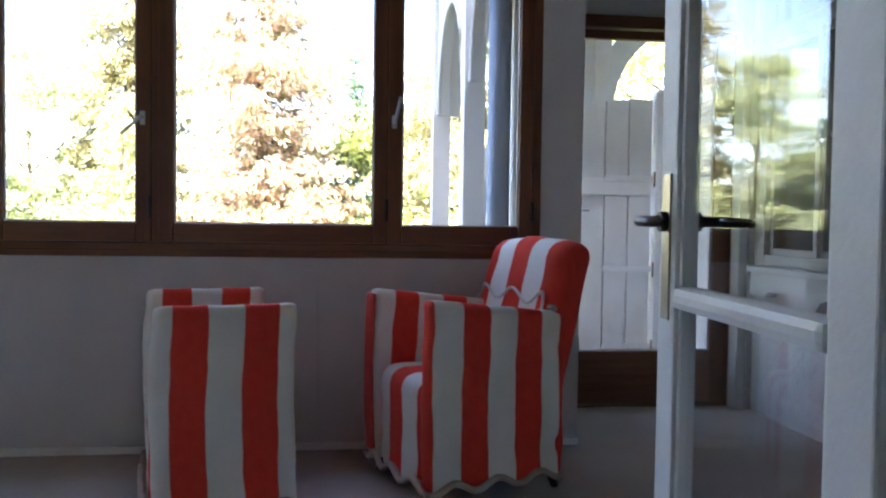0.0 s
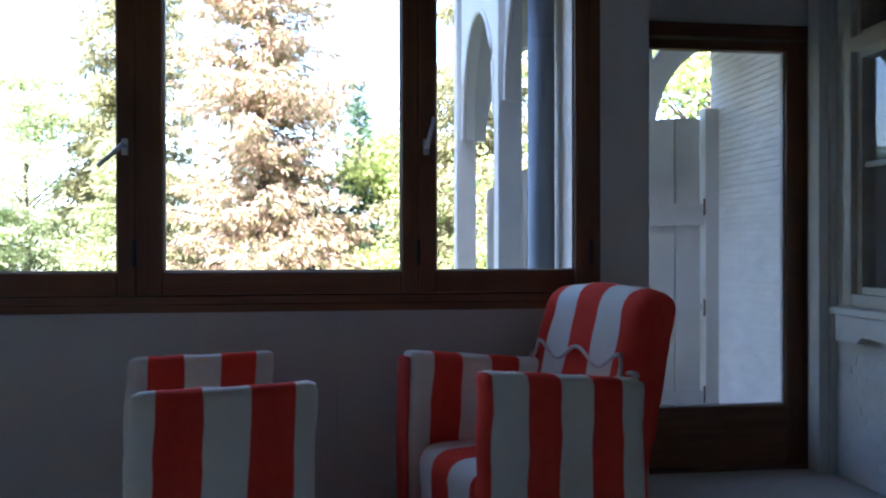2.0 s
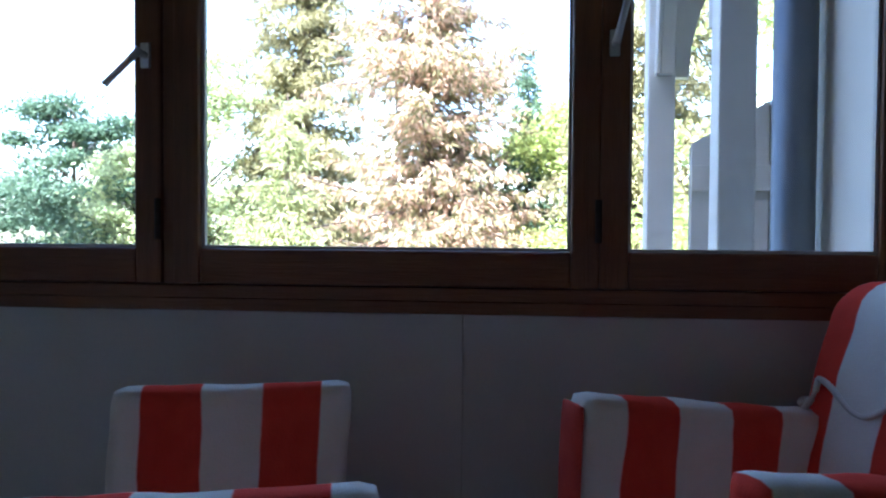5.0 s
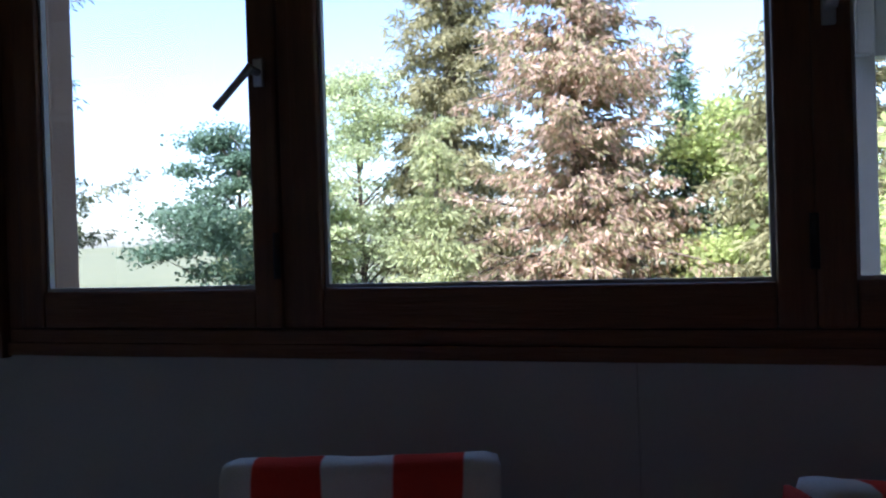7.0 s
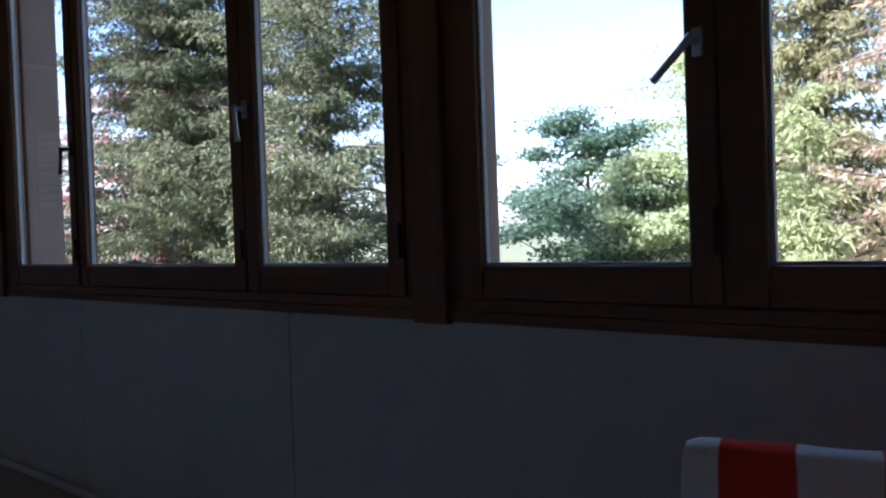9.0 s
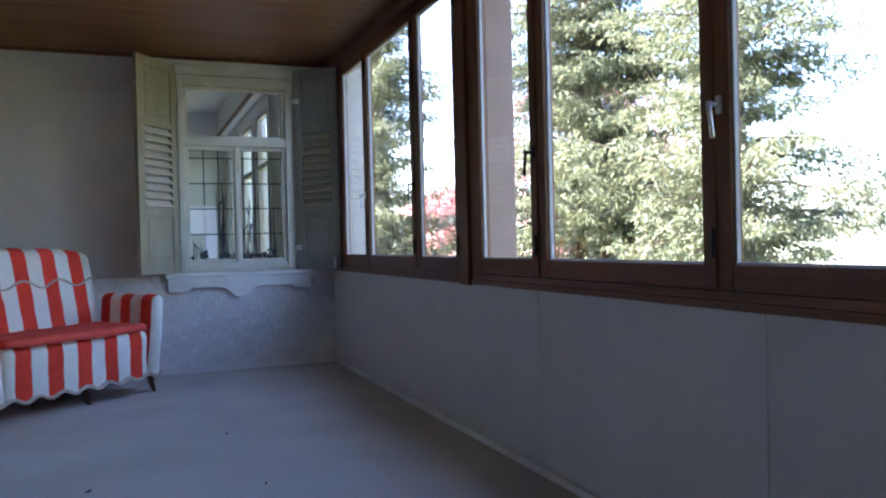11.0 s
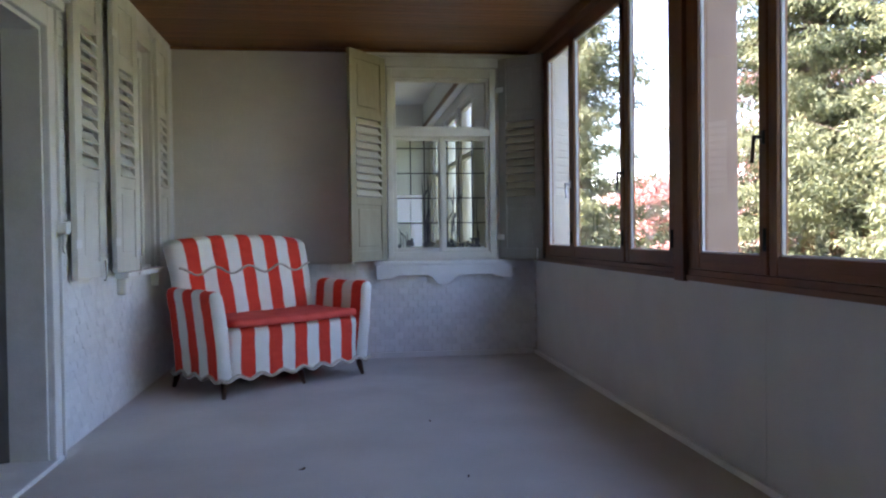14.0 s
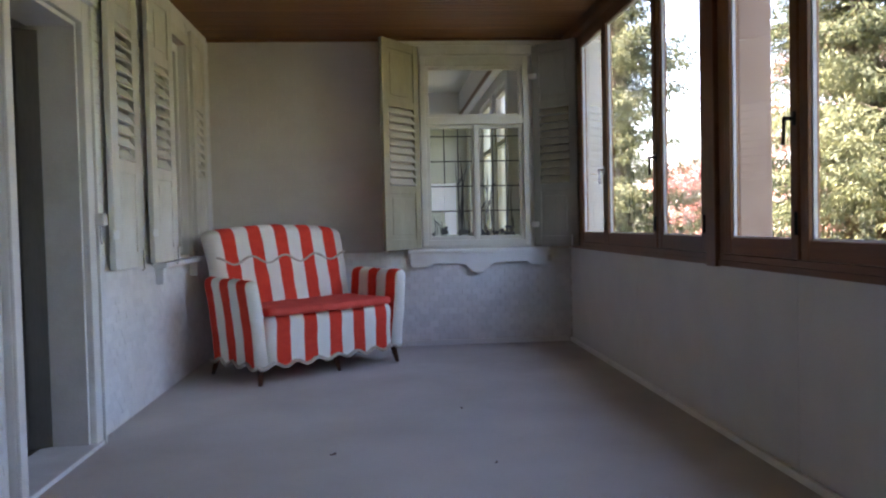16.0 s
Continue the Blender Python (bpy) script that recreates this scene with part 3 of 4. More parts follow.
# ---- end windows with leaded casements ----
def leaded_window(root, y0, y1, z0, z1, face, side, lead=True):
    """A painted timber window: frame, transom light over two casements. face: wall face; side: the way into the veranda."""
    def bx(ya, yb, za, zb, d0, d1):
        xs = sorted((face + side * d0, face + side * d1))
        return (xs[0], xs[1], ya, yb, za, zb)
    part("window_frame", boxes(bx(y0, y0 + 0.05, z0, z1, -0.10, 0.02), bx(y1 - 0.05, y1, z0, z1, -0.10, 0.02), bx(y0 + 0.05, y1 - 0.05, z1 - 0.075, z1, -0.10, 0.018), bx(y0 + 0.05, y1 - 0.05, z0, z0 + 0.055, -0.10, 0.018),
                               bx(y0 + 0.05, y1 - 0.05, 1.882, 1.945, -0.09, 0.022), b=0.005), M["cream_white"], root)
    mid = (y0 + y1) / 2
    def light(a, c, za, zb, bars, name):
        s = 0.028 if name == "transom" else 0.032
        ob = part(name, boxes(bx(a, a + s, za, zb, -0.07, -0.01), bx(c - s, c, za, zb, -0.07, -0.01), bx(a + s, c - s, za, za + s, -0.07, -0.012), bx(a + s, c - s, zb - s, zb, -0.07, -0.012), b=0.004), M["cream_white"], root)
        p = part("pane", boxes(bx(a + s, c - s, za + s, zb - s, -0.044, -0.040)), M["old_glass" if bars else "glass"], ob)
        p.visible_shadow = False
        if bars:
            cols, rows = bars
            ga, gc, gz, gt = a + s, c - s, za + s, zb - s
            cuts = [ga + (gc - ga) * k / cols for k in range(1, cols)]
            part("came", boxes(*[bx(u - 0.005, u + 0.005, gz, gt, -0.047, -0.036) for u in cuts]), M["lead"], ob)
            lv = [gz + (gt - gz) * 0.93 * k / rows for k in range(1, rows + 1)]
            part("came", boxes(*[bx(ga, gc, q - 0.005, q + 0.005, -0.048, -0.035) for q in lv]), M["lead"], ob)
        return ob
    light(y0 + 0.05, y1 - 0.05, 1.945, z1 - 0.075, None, "transom")
    left = light(y0 + 0.05, mid + 0.006, z0 + 0.055, 1.882, (3, 4) if lead else None, "casement")
    right = light(mid + 0.006, y1 - 0.05, z0 + 0.055, 1.882, (3, 4) if lead else None, "casement")
    part("meeting_rail", boxes(bx(mid - 0.012, mid + 0.022, z0 + 0.055, 1.882, -0.012, 0.008), b=0.004), M["cream_white"], root)
    if not lead:
        for owner, a, c in ((left, y0 + 0.082, mid - 0.026), (right, mid + 0.038, y1 - 0.082)):
            part("glazing_bar", boxes(bx(a, c, 1.375, 1.400, -0.058, -0.026), b=0.004), M["cream_white"], owner)
    return left, right


def sill_board(root, y0, y1, ztop, face, side):
    """Sill with a moulded edge and a cut apron below it."""
    xs = sorted((face, face + side * 0.075))
    part("window_sill", boxes((xs[0], xs[1], y0, y1, ztop - 0.032, ztop), b=0.006), M["white"], root)
    m = (y0 + y1) / 2
    w = y1 - y0
    zt = ztop - 0.033
    pts = [(y0 + 0.02, zt), (y0 + 0.02, zt - 0.115), (y0 + 0.16, zt - 0.115), (y0 + 0.20, zt - 0.085), (m - 0.17, zt - 0.085), (m - 0.12, zt - 0.10), (m - 0.07, zt - 0.155), (m - 0.02, zt - 0.172), (m + 0.03, zt - 0.165),
           (m + 0.07, zt - 0.13), (m + 0.13, zt - 0.09), (y1 - 0.20, zt - 0.085), (y1 - 0.16, zt - 0.115), (y1 - 0.02, zt - 0.115), (y1 - 0.02, zt)]
    a = pose(face + side * 0.030, 0, 0, 0, 0, 90)
    bm = extrude_outline(bmesh.new(), pts, -0.028, 0.028, a)
    part("apron", bm, M["white"], root)
    part("bracket", boxes((min(face, face + side * 0.05), max(face, face + side * 0.05), y0 + 0.05, y0 + 0.09, zt - 0.06, zt), (min(face, face + side * 0.05), max(face, face + side * 0.05), y1 - 0.09, y1 - 0.05, zt - 0.06, zt), b=0.003), M["white"], root)


west = thing("window_4", Matrix(), "old white timber window with leaded lower casements", "window", "", "structure")
wl, wr = leaded_window(west, EW[0], EW[1], EW[2], EW[3], X0, 1)
sill_board(west, -1.41, -0.20, 0.822, X0, 1)
part("head_trim", boxes((X0, X0 + 0.035, -1.36, -0.07, EW[3] + 0.015, 2.55), (X0, X0 + 0.055, -1.40, -0.06, 2.55, 2.583), b=0.006), M["cream_white"], west)
for ya, yb, za, zb in ((-1.198, -1.090, 1.155, 1.385), (-1.088, -0.990, 1.155, 1.385), (-1.088, -0.990, 0.945, 1.153)):
    part("blank_pane", boxes((X0 - 0.0375, X0 - 0.0355, ya, yb, za, zb)), M["painted"], wl, "plain white replacement pane")
rng = random.Random(3)
for owner, ya, yb in ((wl, -1.19, -0.89), (wr, -0.80, -0.47)):
    for k in range(11):
        y = rng.uniform(ya + 0.02, yb - 0.02)
        tall = rng.uniform(1.06, 1.60)
        if owner is wl:
            y, tall = (rng.uniform(-0.975, -0.91), rng.uniform(1.2, 1.72)) if k % 3 else (rng.uniform(-1.18, -1.115), rng.uniform(1.03, 1.13))
        lean, tip = rng.uniform(-0.05, 0.05), rng.uniform(-0.05, 0.05)
        pts = [(X0 - 0.0385, min(yb, max(ya if tall < 1.2 or owner is wr else -0.985, y + lean * s * s + tip * max(0, s - 0.6) * 2.2)), 0.94 + (tall - 0.94) * (s - 0.5 * max(0, s - 0.75) * abs(tip) * 16)) for s in (0, 0.2, 0.4, 0.6, 0.75, 0.88, 1)]
        if k % 2 == 0:
            q = 0.94 + (tall - 0.94) * 0.62
            sg = rng.choice((-1, 1))
            bl = [(y + lean * 0.38, q), (y + sg * 0.028, q + 0.05), (y + sg * 0.062, q + 0.115), (y + sg * 0.016, q + 0.062)]
            if min(p[0] for p in bl) > (ya if owner is wr else -0.985) and max(p[0] for p in bl) < yb:
                part("painted_blade", extrude_outline(bmesh.new(), bl, -0.0008, 0.0008, pose(X0 - 0.0345 + 0.0003 * k, 0, 0, 0, 0, 90)), M["lead"], owner)
        part("painted_reed", tube(bmesh.new(), pts, [0.003, 0.005, 0.0052, 0.0048, 0.004, 0.003, 0.001], 5), M["lead"], owner)
    for k in range(14):
        y, z, r = rng.uniform(ya, yb), rng.uniform(0.945, 1.0), rng.uniform(0.012, 0.026)
        a = rng.uniform(0, 3)
        outline = [(y + r * math.cos(a + t) * (1 + 0.4 * math.cos(3 * t)), z + r * math.sin(a + t) * (1 + 0.4 * math.cos(3 * t))) for t in (6.2832 * i / 12 for i in range(12))]
        part("painted_leaf", extrude_outline(bmesh.new(), outline, -0.0008, 0.0008, pose(X0 - 0.0385 + 0.0003 * k, 0, 0, 0, 0, 90)), M["lead"], owner)

east = thing("window_5", Matrix(), "old white timber window in the side wall, seen in part", "window", "", "structure")
leaded_window(east, RW[0], RW[1], RW[2], RW[3], X1, -1, lead=False)
sill_board(east, RW[0] - 0.04, RW[1] + 0.02, 0.765, X1, -1)
structure("east_room", boxes((X1 + 0.2, 6.5, -3.0, -2.9, 0, 2.75), (6.4, 6.5, -3, 0.9, 0, 2.75), (X1 + 0.2, 6.5, 0.72, 0.80, 0, 2.75), (X1 + 0.2, 6.5, -3, 0.8, 2.75, 2.85), (X1 + 0.2, 6.5, -3, 0.8, -0.1, 0)), M["plaster"], "plain dark room behind the side window", "wall")

hwin = thing("window_6", Matrix(), "white timber window deep in the house wall", "window", "", "structure")
part("window_frame", boxes((HWIN[0], HWIN[0] + 0.05, YH - 0.16, YH - 0.04, HWIN[2], HWIN[3]), (HWIN[1] - 0.05, HWIN[1], YH - 0.16, YH - 0.04, HWIN[2], HWIN[3]), (HWIN[0] + 0.05, HWIN[1] - 0.05, YH - 0.16, YH - 0.04, HWIN[3] - 0.06, HWIN[3]), (HWIN[0] + 0.05, HWIN[1] - 0.05, YH - 0.16, YH - 0.04, HWIN[2], HWIN[2] + 0.06), b=0.005), M["white"], hwin)
pane = part("pane", boxes((HWIN[0] + 0.05, HWIN[1] - 0.05, YH - 0.10, YH - 0.096, HWIN[2] + 0.06, HWIN[3] - 0.06)), M["glass"], hwin)
part("casing", boxes((HWIN[0] - 0.06, HWIN[0], YH, YH + 0.028, HWIN[2] - 0.02, HWIN[3] + 0.08), (HWIN[1], HWIN[1] + 0.06, YH, YH + 0.028, HWIN[2] - 0.02, HWIN[3] + 0.08), (HWIN[0], HWIN[1], YH, YH + 0.026, HWIN[3], HWIN[3] + 0.08), b=0.005), M["shutter"], hwin)
part("window_sill", boxes((HWIN[0] - 0.05, HWIN[1] + 0.33, YH, YH + 0.085, HWIN[2] - 0.055, HWIN[2] - 0.02), b=0.007), M["white"], hwin)
part("bracket", boxes((HWIN[1] + 0.22, HWIN[1] + 0.30, YH, YH + 0.06, HWIN[2] - 0.16, HWIN[2] - 0.056), (HWIN[0] - 0.04, HWIN[0] + 0.02, YH, YH + 0.06, HWIN[2] - 0.16, HWIN[2] - 0.056), b=0.01), M["white"], hwin)


# ---- louvred shutters ----
def shutter(m, w, h, mat, label, slat_z=(0.30, 0.80), hook=True, group="shutters", s=0.062, slat_mat=None, tilt=54):
    """A shutter hung at its left edge: stiles, rails, a louvred field between two panels. Local x runs from the hinge, y is its thickness."""
    root = thing("shutter", m, label, "shutter", group)
    t = 0.032
    z1, z2 = h * slat_z[0], h * slat_z[1]
    part("stile", boxes((0, s, -t / 2, t / 2, 0, h), b=0.004), M[mat], root)
    part("stile", boxes((w - s, w, -t / 2, t / 2, 0, h), b=0.004), M[mat], root)
    for za, zb in ((0, 0.085), (z1 - 0.035, z1 + 0.03), (z2 - 0.03, z2 + 0.03), (h - 0.075, h)):
        part("rail", boxes((s, w - s, -t / 2 + 0.001, t / 2 - 0.001, za, zb), b=0.004), M[mat], root)
    for za, zb in ((0.085, z1 - 0.035), (z2 + 0.03, h - 0.075)):
        bm = boxes((s, w - s, -0.006, 0.006, za, zb))
        box(bm, s + 0.035, w - s - 0.035, -0.011, 0.011, za + 0.035, zb - 0.035, b=0.005)
        part("panel", bm, M[mat], root)
    n = int((z2 - z1 - 0.06) / 0.062)
    me = None
    for k in range(n):
        z = z1 + 0.03 + (z2 - z1 - 0.06) * (k + 0.5) / n
        if me is None:
            ob = part("slat", boxes((0, w - 2 * s, -0.036, 0.036, -0.0055, 0.0055), b=0.002, m=pose(0, 0, 0, tilt)), M[slat_mat or mat], root)
            me = ob.data
        else:
            ob = new("slat", me)
            ob.parent = root
        ob.location = (s, 0, z)
    for z in (0.16, h - 0.28):
        part("hinge", boxes((-0.03, 0.05, -t / 2 - 0.006, -t / 2, z, z + 0.045), b=0.002), M["white"], root, "painted iron strap hinge")
    if hook:
        bm = tube(bmesh.new(), [(w - 0.05, -t / 2 - 0.012, 0.09), (w - 0.05, -t / 2 - 0.014, 0.01), (w - 0.06, -t / 2 - 0.014, -0.02), (w - 0.085, -t / 2 - 0.014, -0.02)], 0.006, 8)
        part("hook", bm, M["white"], root, "painted iron hook", smooth=True)
    return root


def flat(x, y, x2, y2, z):
    """Pose of a shutter whose hinge stands at x, y and whose free edge points to x2, y2."""
    return pose(x, y, z, 0, 0, math.degrees(math.atan2(y2 - y, x2 - x)))


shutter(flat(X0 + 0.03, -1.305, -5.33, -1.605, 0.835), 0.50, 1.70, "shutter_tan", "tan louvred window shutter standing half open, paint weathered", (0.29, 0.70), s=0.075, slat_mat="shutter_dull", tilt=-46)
# corner shutter: shade of its averted side is in its dark colour
shutter(flat(X0 + 0.03, -0.315, -5.42, -0.03, 0.835), 0.44, 1.70, "shutter_shaded", "grey-green louvred window shutter folded into the corner, darkened for its shaded side", (0.29, 0.70), s=0.075, slat_mat="shutter_tan")
shutter(flat(-3.15, YH + 0.045, -3.61, YH + 0.05, 0.84), 0.465, 1.68, "shutter", "cream louvred door shutter folded back against the wall", (0.325, 0.795), s=0.10)
shutter(flat(-3.84, YH + 0.048, -4.27, YH + 0.075, 0.845), 0.44, 1.66, "shutter", "cream louvred window shutter standing off the wall", (0.325, 0.75), s=0.09)
shutter(flat(-5.00, YH + 0.035, -5.46, YH + 0.022, 0.845), 0.44, 1.66, "shutter", "cream louvred window shutter folded back beside the corner", (0.33, 0.68), s=0.09)
shutter(flat(-1.80, YH + 0.05, -1.34, YH + 0.055, 0.85), 0.46, 1.68, "shutter", "cream louvred door shutter folded back beside the doorway", (0.325, 0.795), s=0.085)

# ---- doorways of the house ----
for k, (a, c, DH) in enumerate(DOORS):
    root = thing("door_%d" % (k + 2), Matrix(), "white painted door lining with moulded casing in the house wall", "door frame", "", "structure")
    part("casing", boxes((a - 0.10, a - 0.005, YH, YH + 0.034, 0, DH + 0.10), b=0.006), M["white"], root)
    part("casing", boxes((c + 0.005, c + 0.10, YH, YH + 0.034, 0, DH + 0.10), b=0.006), M["white"], root)
    part("casing", boxes((a - 0.005, c + 0.005, YH, YH + 0.034, DH, DH + 0.10), b=0.006), M["white"], root)
    part("casing_bead", boxes((a - 0.10, a - 0.082, YH + 0.034, YH + 0.050, 0, DH + 0.10), (c + 0.082, c + 0.10, YH + 0.034, YH + 0.050, 0, DH + 0.10), b=0.005), M["white"], root)
    part("lining", boxes((a - 0.004, a + 0.016, YH - 0.215, YH + 0.004, 0, DH), (c - 0.016, c + 0.004, YH - 0.215, YH + 0.004, 0, DH), (a + 0.016, c - 0.016, YH - 0.215, YH + 0.004, DH - 0.02, DH + 0.004), b=0.003), M["white"], root)
    part("threshold", boxes((a - 0.08, c + 0.08, YH - 0.215, YH + 0.045, -0.002, 0.022), b=0.006), M["white"], root)
# grey door standing inside the far doorway
inner = thing("inner_door", pose(-2.845, YH - 0.16, 0.0, 0, 0, -62), "dark grey painted panelled door standing ajar in the doorway", "door")
part("door_leaf", boxes((0, 0.10, -0.04, 0, 0.024, 1.99), (0.57, 0.67, -0.04, 0, 0.024, 1.99), (0.10, 0.57, -0.039, -0.001, 0.024, 0.22), (0.10, 0.57, -0.039, -0.001, 0.90, 1.03), (0.10, 0.57, -0.039, -0.001, 1.86, 1.99), b=0.004), M["inner_door"], inner)
part("panel", boxes((0.10, 0.57, -0.027, -0.013, 0.22, 0.90)), M["inner_door"], inner)
part("panel", boxes((0.10, 0.57, -0.027, -0.013, 1.03, 1.86)), M["inner_door"], inner)
structure("door_cornice", boxes((-2.99, -2.03, YH + 0.035, YH + 0.075, 2.13, 2.175), (-3.01, -2.01, YH + 0.0, YH + 0.10, 2.176, 2.205), b=0.010), M["white"], "white moulded cornice over the doorway", "trim")
shutlatch = thing("door_stay", pose(-2.965, YH + 0.05, 1.10), "small painted iron stay block on the door casing", "door hardware")
part("block", boxes((-0.03, 0.03, -0.012, 0.03, -0.03, 0.03), b=0.005), M["white"], shutlatch)
part("pin", tube(bmesh.new(), [(0.02, 0.01, 0.0), (0.02, 0.01, -0.10), (0.03, 0.02, -0.12)], 0.005, 8), M["metal"], shutlatch, smooth=True)

structure("door_jamb", boxes((2.048, 2.115, YH + 0.052, -2.59, 0.0, ZC), b=0.004), M["white"], "plain white jamb that carries the glazed door", "door frame")

# ---- glazed door, opened into the veranda ----
gd = thing("glazed_door", flat(2.028, -2.612, 2.062, -1.955, 0.0), "white painted glazed door with brass handle, standing open", "door")
GW, GH = 0.655, 2.36
t = 0.042
part("stile", boxes((0, 0.095, -t / 2, t / 2, 0.03, GH), b=0.005), M["white"], gd)
part("stile", boxes((GW - 0.082, GW, -t / 2, t / 2, 0.03, GH), b=0.005), M["white"], gd)
part("rail", boxes((0.095, GW - 0.082, -t / 2 + 0.001, t / 2 - 0.001, 0.03, 0.25), b=0.005), M["white"], gd)
part("rail", boxes((0.095, GW - 0.082, -t / 2 + 0.001, t / 2 - 0.001, GH - 0.10, GH), b=0.005), M["white"], gd)
part("rail", boxes((0.095, GW - 0.082, -t / 2 - 0.006, t / 2 + 0.006, 0.822, 0.862), b=0.014), M["white"], gd, "rounded middle glazing bar")
for za, zb in ((0.25, 0.822), (0.862, GH - 0.10)):
    part("glazing_bead", boxes((0.095, 0.109, -0.014, 0.014, za, zb), (GW - 0.096, GW - 0.082, -0.014, 0.014, za, zb), b=0.004), M["white"], gd)
    p = part("pane", boxes((0.095, GW - 0.082, -0.002, 0.002, za, zb)), M["glass"], gd)
    p.visible_shadow = False
for sgn in (1, -1):
    pl = part("lock_plate", boxes((GW - 0.060, GW - 0.024, min(sgn * t / 2, sgn * (t / 2 + 0.004)), max(sgn * t / 2, sgn * (t / 2 + 0.004)), 0.80, 1.06), b=0.0015), M["brass"], gd)
    y = sgn * (t / 2 + 0.004)
    bm = tube(bmesh.new(), [(GW - 0.042, y, 0.975), (GW - 0.042, y + sgn * 0.045, 0.975), (GW - 0.055, y + sgn * 0.052, 0.975), (GW - 0.165, y + sgn * 0.050, 0.972)], [0.012, 0.010, 0.010, 0.008])
    part("door_handle", bm, M["black"], pl, "black lever handle", smooth=True)
    part("rose", tube(bmesh.new(), [(GW - 0.042, y, 0.975), (GW - 0.042, y + sgn * 0.012, 0.975)], 0.018, 14), M["black"], pl)


# ---- balcony outside ----
structure("balcony_floor", boxes((1.95, 3.62, 0.8, 2.0, -0.30, -0.10)), M["dark_floor"], "grey boards of the small balcony", "floor")
structure("balcony_house_wall", boxes((3.60, 9.0, 0.86, 1.78, -3.2, 8.2)), M["plaster"], "white wing of the house beside the balcony", "wall")


def arch_outline(half, spring, peak, top, n=14):
    """Fascia between two posts, cut by a round-headed arch: x from -half to half."""
    pts = [(-half, top), (-half, spring)]
    pts += [(-half * math.cos(math.pi * k / n) * 0.87, spring + (peak - spring) * math.sin(math.pi * k / n)) for k in range(n + 1)]
    return pts + [(half, spring), (half, top)]


def arcade_post(x, y):
    root = thing("arcade_post", pose(x, y, 0), "plain square white painted timber balcony post", "post", "balcony posts")
    part("shaft", boxes((-0.058, 0.058, -0.055, 0.055, -0.10, 2.75), b=0.008), M["gate"], root)


for x, y in ((2.145, 0.88), (2.088, 1.86), (3.17, 1.86)):
    arcade_post(x, y)


def arch(x0, y0, x1, y1, label):
    c = Vector(((x0 + x1) / 2, (y0 + y1) / 2))
    half = math.hypot(x1 - x0, y1 - y0) / 2 - 0.052
    ang = math.degrees(math.atan2(y1 - y0, x1 - x0))
    root = thing("arch_board", pose(c.x, c.y, 0, 0, 0, ang), label, "arch", "balcony arches")
    out = arch_outline(half, 1.66, 2.28, 2.62)
    part("fascia", extrude_outline(bmesh.new(), out, -0.032, 0.032), M["gate"], root)
    rim = [p for p in out[2:-2]]
    part("rim", tube(bmesh.new(), [(p[0], 0.034, p[1]) for p in rim], 0.014, 6), M["gate"], root)


arch(2.145, 0.88, 2.088, 1.86, "white painted arched fascia board between balcony posts")
arch(2.088, 1.86, 3.17, 1.86, "white painted arched fascia board over the balcony gate")
brace = thing("arch_brace", pose(3.70, 1.86, 0), "white painted curved brace from the balcony post to the house", "arch", "balcony arches")
sweep = [radians(90 + 86 * k / 14) for k in range(15)]
part("band", extrude_outline(bmesh.new(), [(0.45 * math.cos(a), 1.70 + 0.57 * math.sin(a)) for a in sweep] + [(-0.475, 1.70), (-0.475, 2.146)] + [(0.60 * math.cos(a), 1.70 + 0.73 * math.sin(a)) for a in reversed(sweep) if 0.60 * math.cos(a) > -0.47], -0.03, 0.03), M["gate"], brace)
root = thing("half_arch", pose(2.145, 0.35, 0, 0, 0, 90), "white painted half arch from the balcony post to the house", "arch", "balcony arches")
part("fascia", extrude_outline(bmesh.new(), [(0.478, 2.62), (0.478, 1.71)] + [(0.45 * math.cos(math.pi * k / 16), 1.71 + 0.57 * math.sin(math.pi * k / 16)) for k in range(9)] + [(0.0, 2.62)], -0.022, 0.022), M["gate"], root)
part("rim", tube(bmesh.new(), [(0.45 * math.cos(math.pi * k / 16), 0.026, 1.71 + 0.57 * math.sin(math.pi * k / 16)) for k in range(9)], 0.014, 6), M["gate"], root)
structure("balcony_beam", boxes((2.09, 2.20, 0.80, 1.92, 2.64, 2.80), (2.20, 3.60, 1.81, 1.91, 2.64, 2.80), b=0.008), M["gate"], "white painted beam over the balcony arches", "beam")
# unseen slab, added to hold skylight off the balcony and the recess
structure("balcony_sky_blocker", boxes((1.80, 3.60, 0.87, 2.20, 2.81, 2.90)), M["roof"], "unseen roof slab added over the balcony to cut the skylight", "roof")
structure("balcony_eave", boxes((1.86, 2.09, 0.70, 2.15, 2.70, 2.78), b=0.006), M["gate"], "white eaves board over the balcony", "eaves")

# gate with boards, rails and a curved top
gate = thing("balcony_gate", pose(2.20, 1.74, 0), "white weathered board gate with a curved top, closed", "gate")
nb, gw = 8, 1.30


def top(x):
    """Height of the gate's curved upper edge."""
    return 1.36 + 0.44 * math.sin(0.5 * math.pi * min(1, x / (gw * 0.92)))


for k in range(nb):
    xa, xb = gw * k / nb + 0.004, gw * (k + 1) / nb - 0.004
    part("board", extrude_outline(bmesh.new(), [(xa, -0.09), (xb, -0.09), (xb, top(xb)), ((xa + xb) / 2, top((xa + xb) / 2)), (xa, top(xa))], 0.0, 0.024), M["gate"], gate)
part("backing", extrude_outline(bmesh.new(), [(0.0, -0.08), (gw, -0.08)] + [(gw * k / 12, top(gw * k / 12) - 0.012) for k in range(12, -1, -1)], 0.026, 0.032), M["gate"], gate)
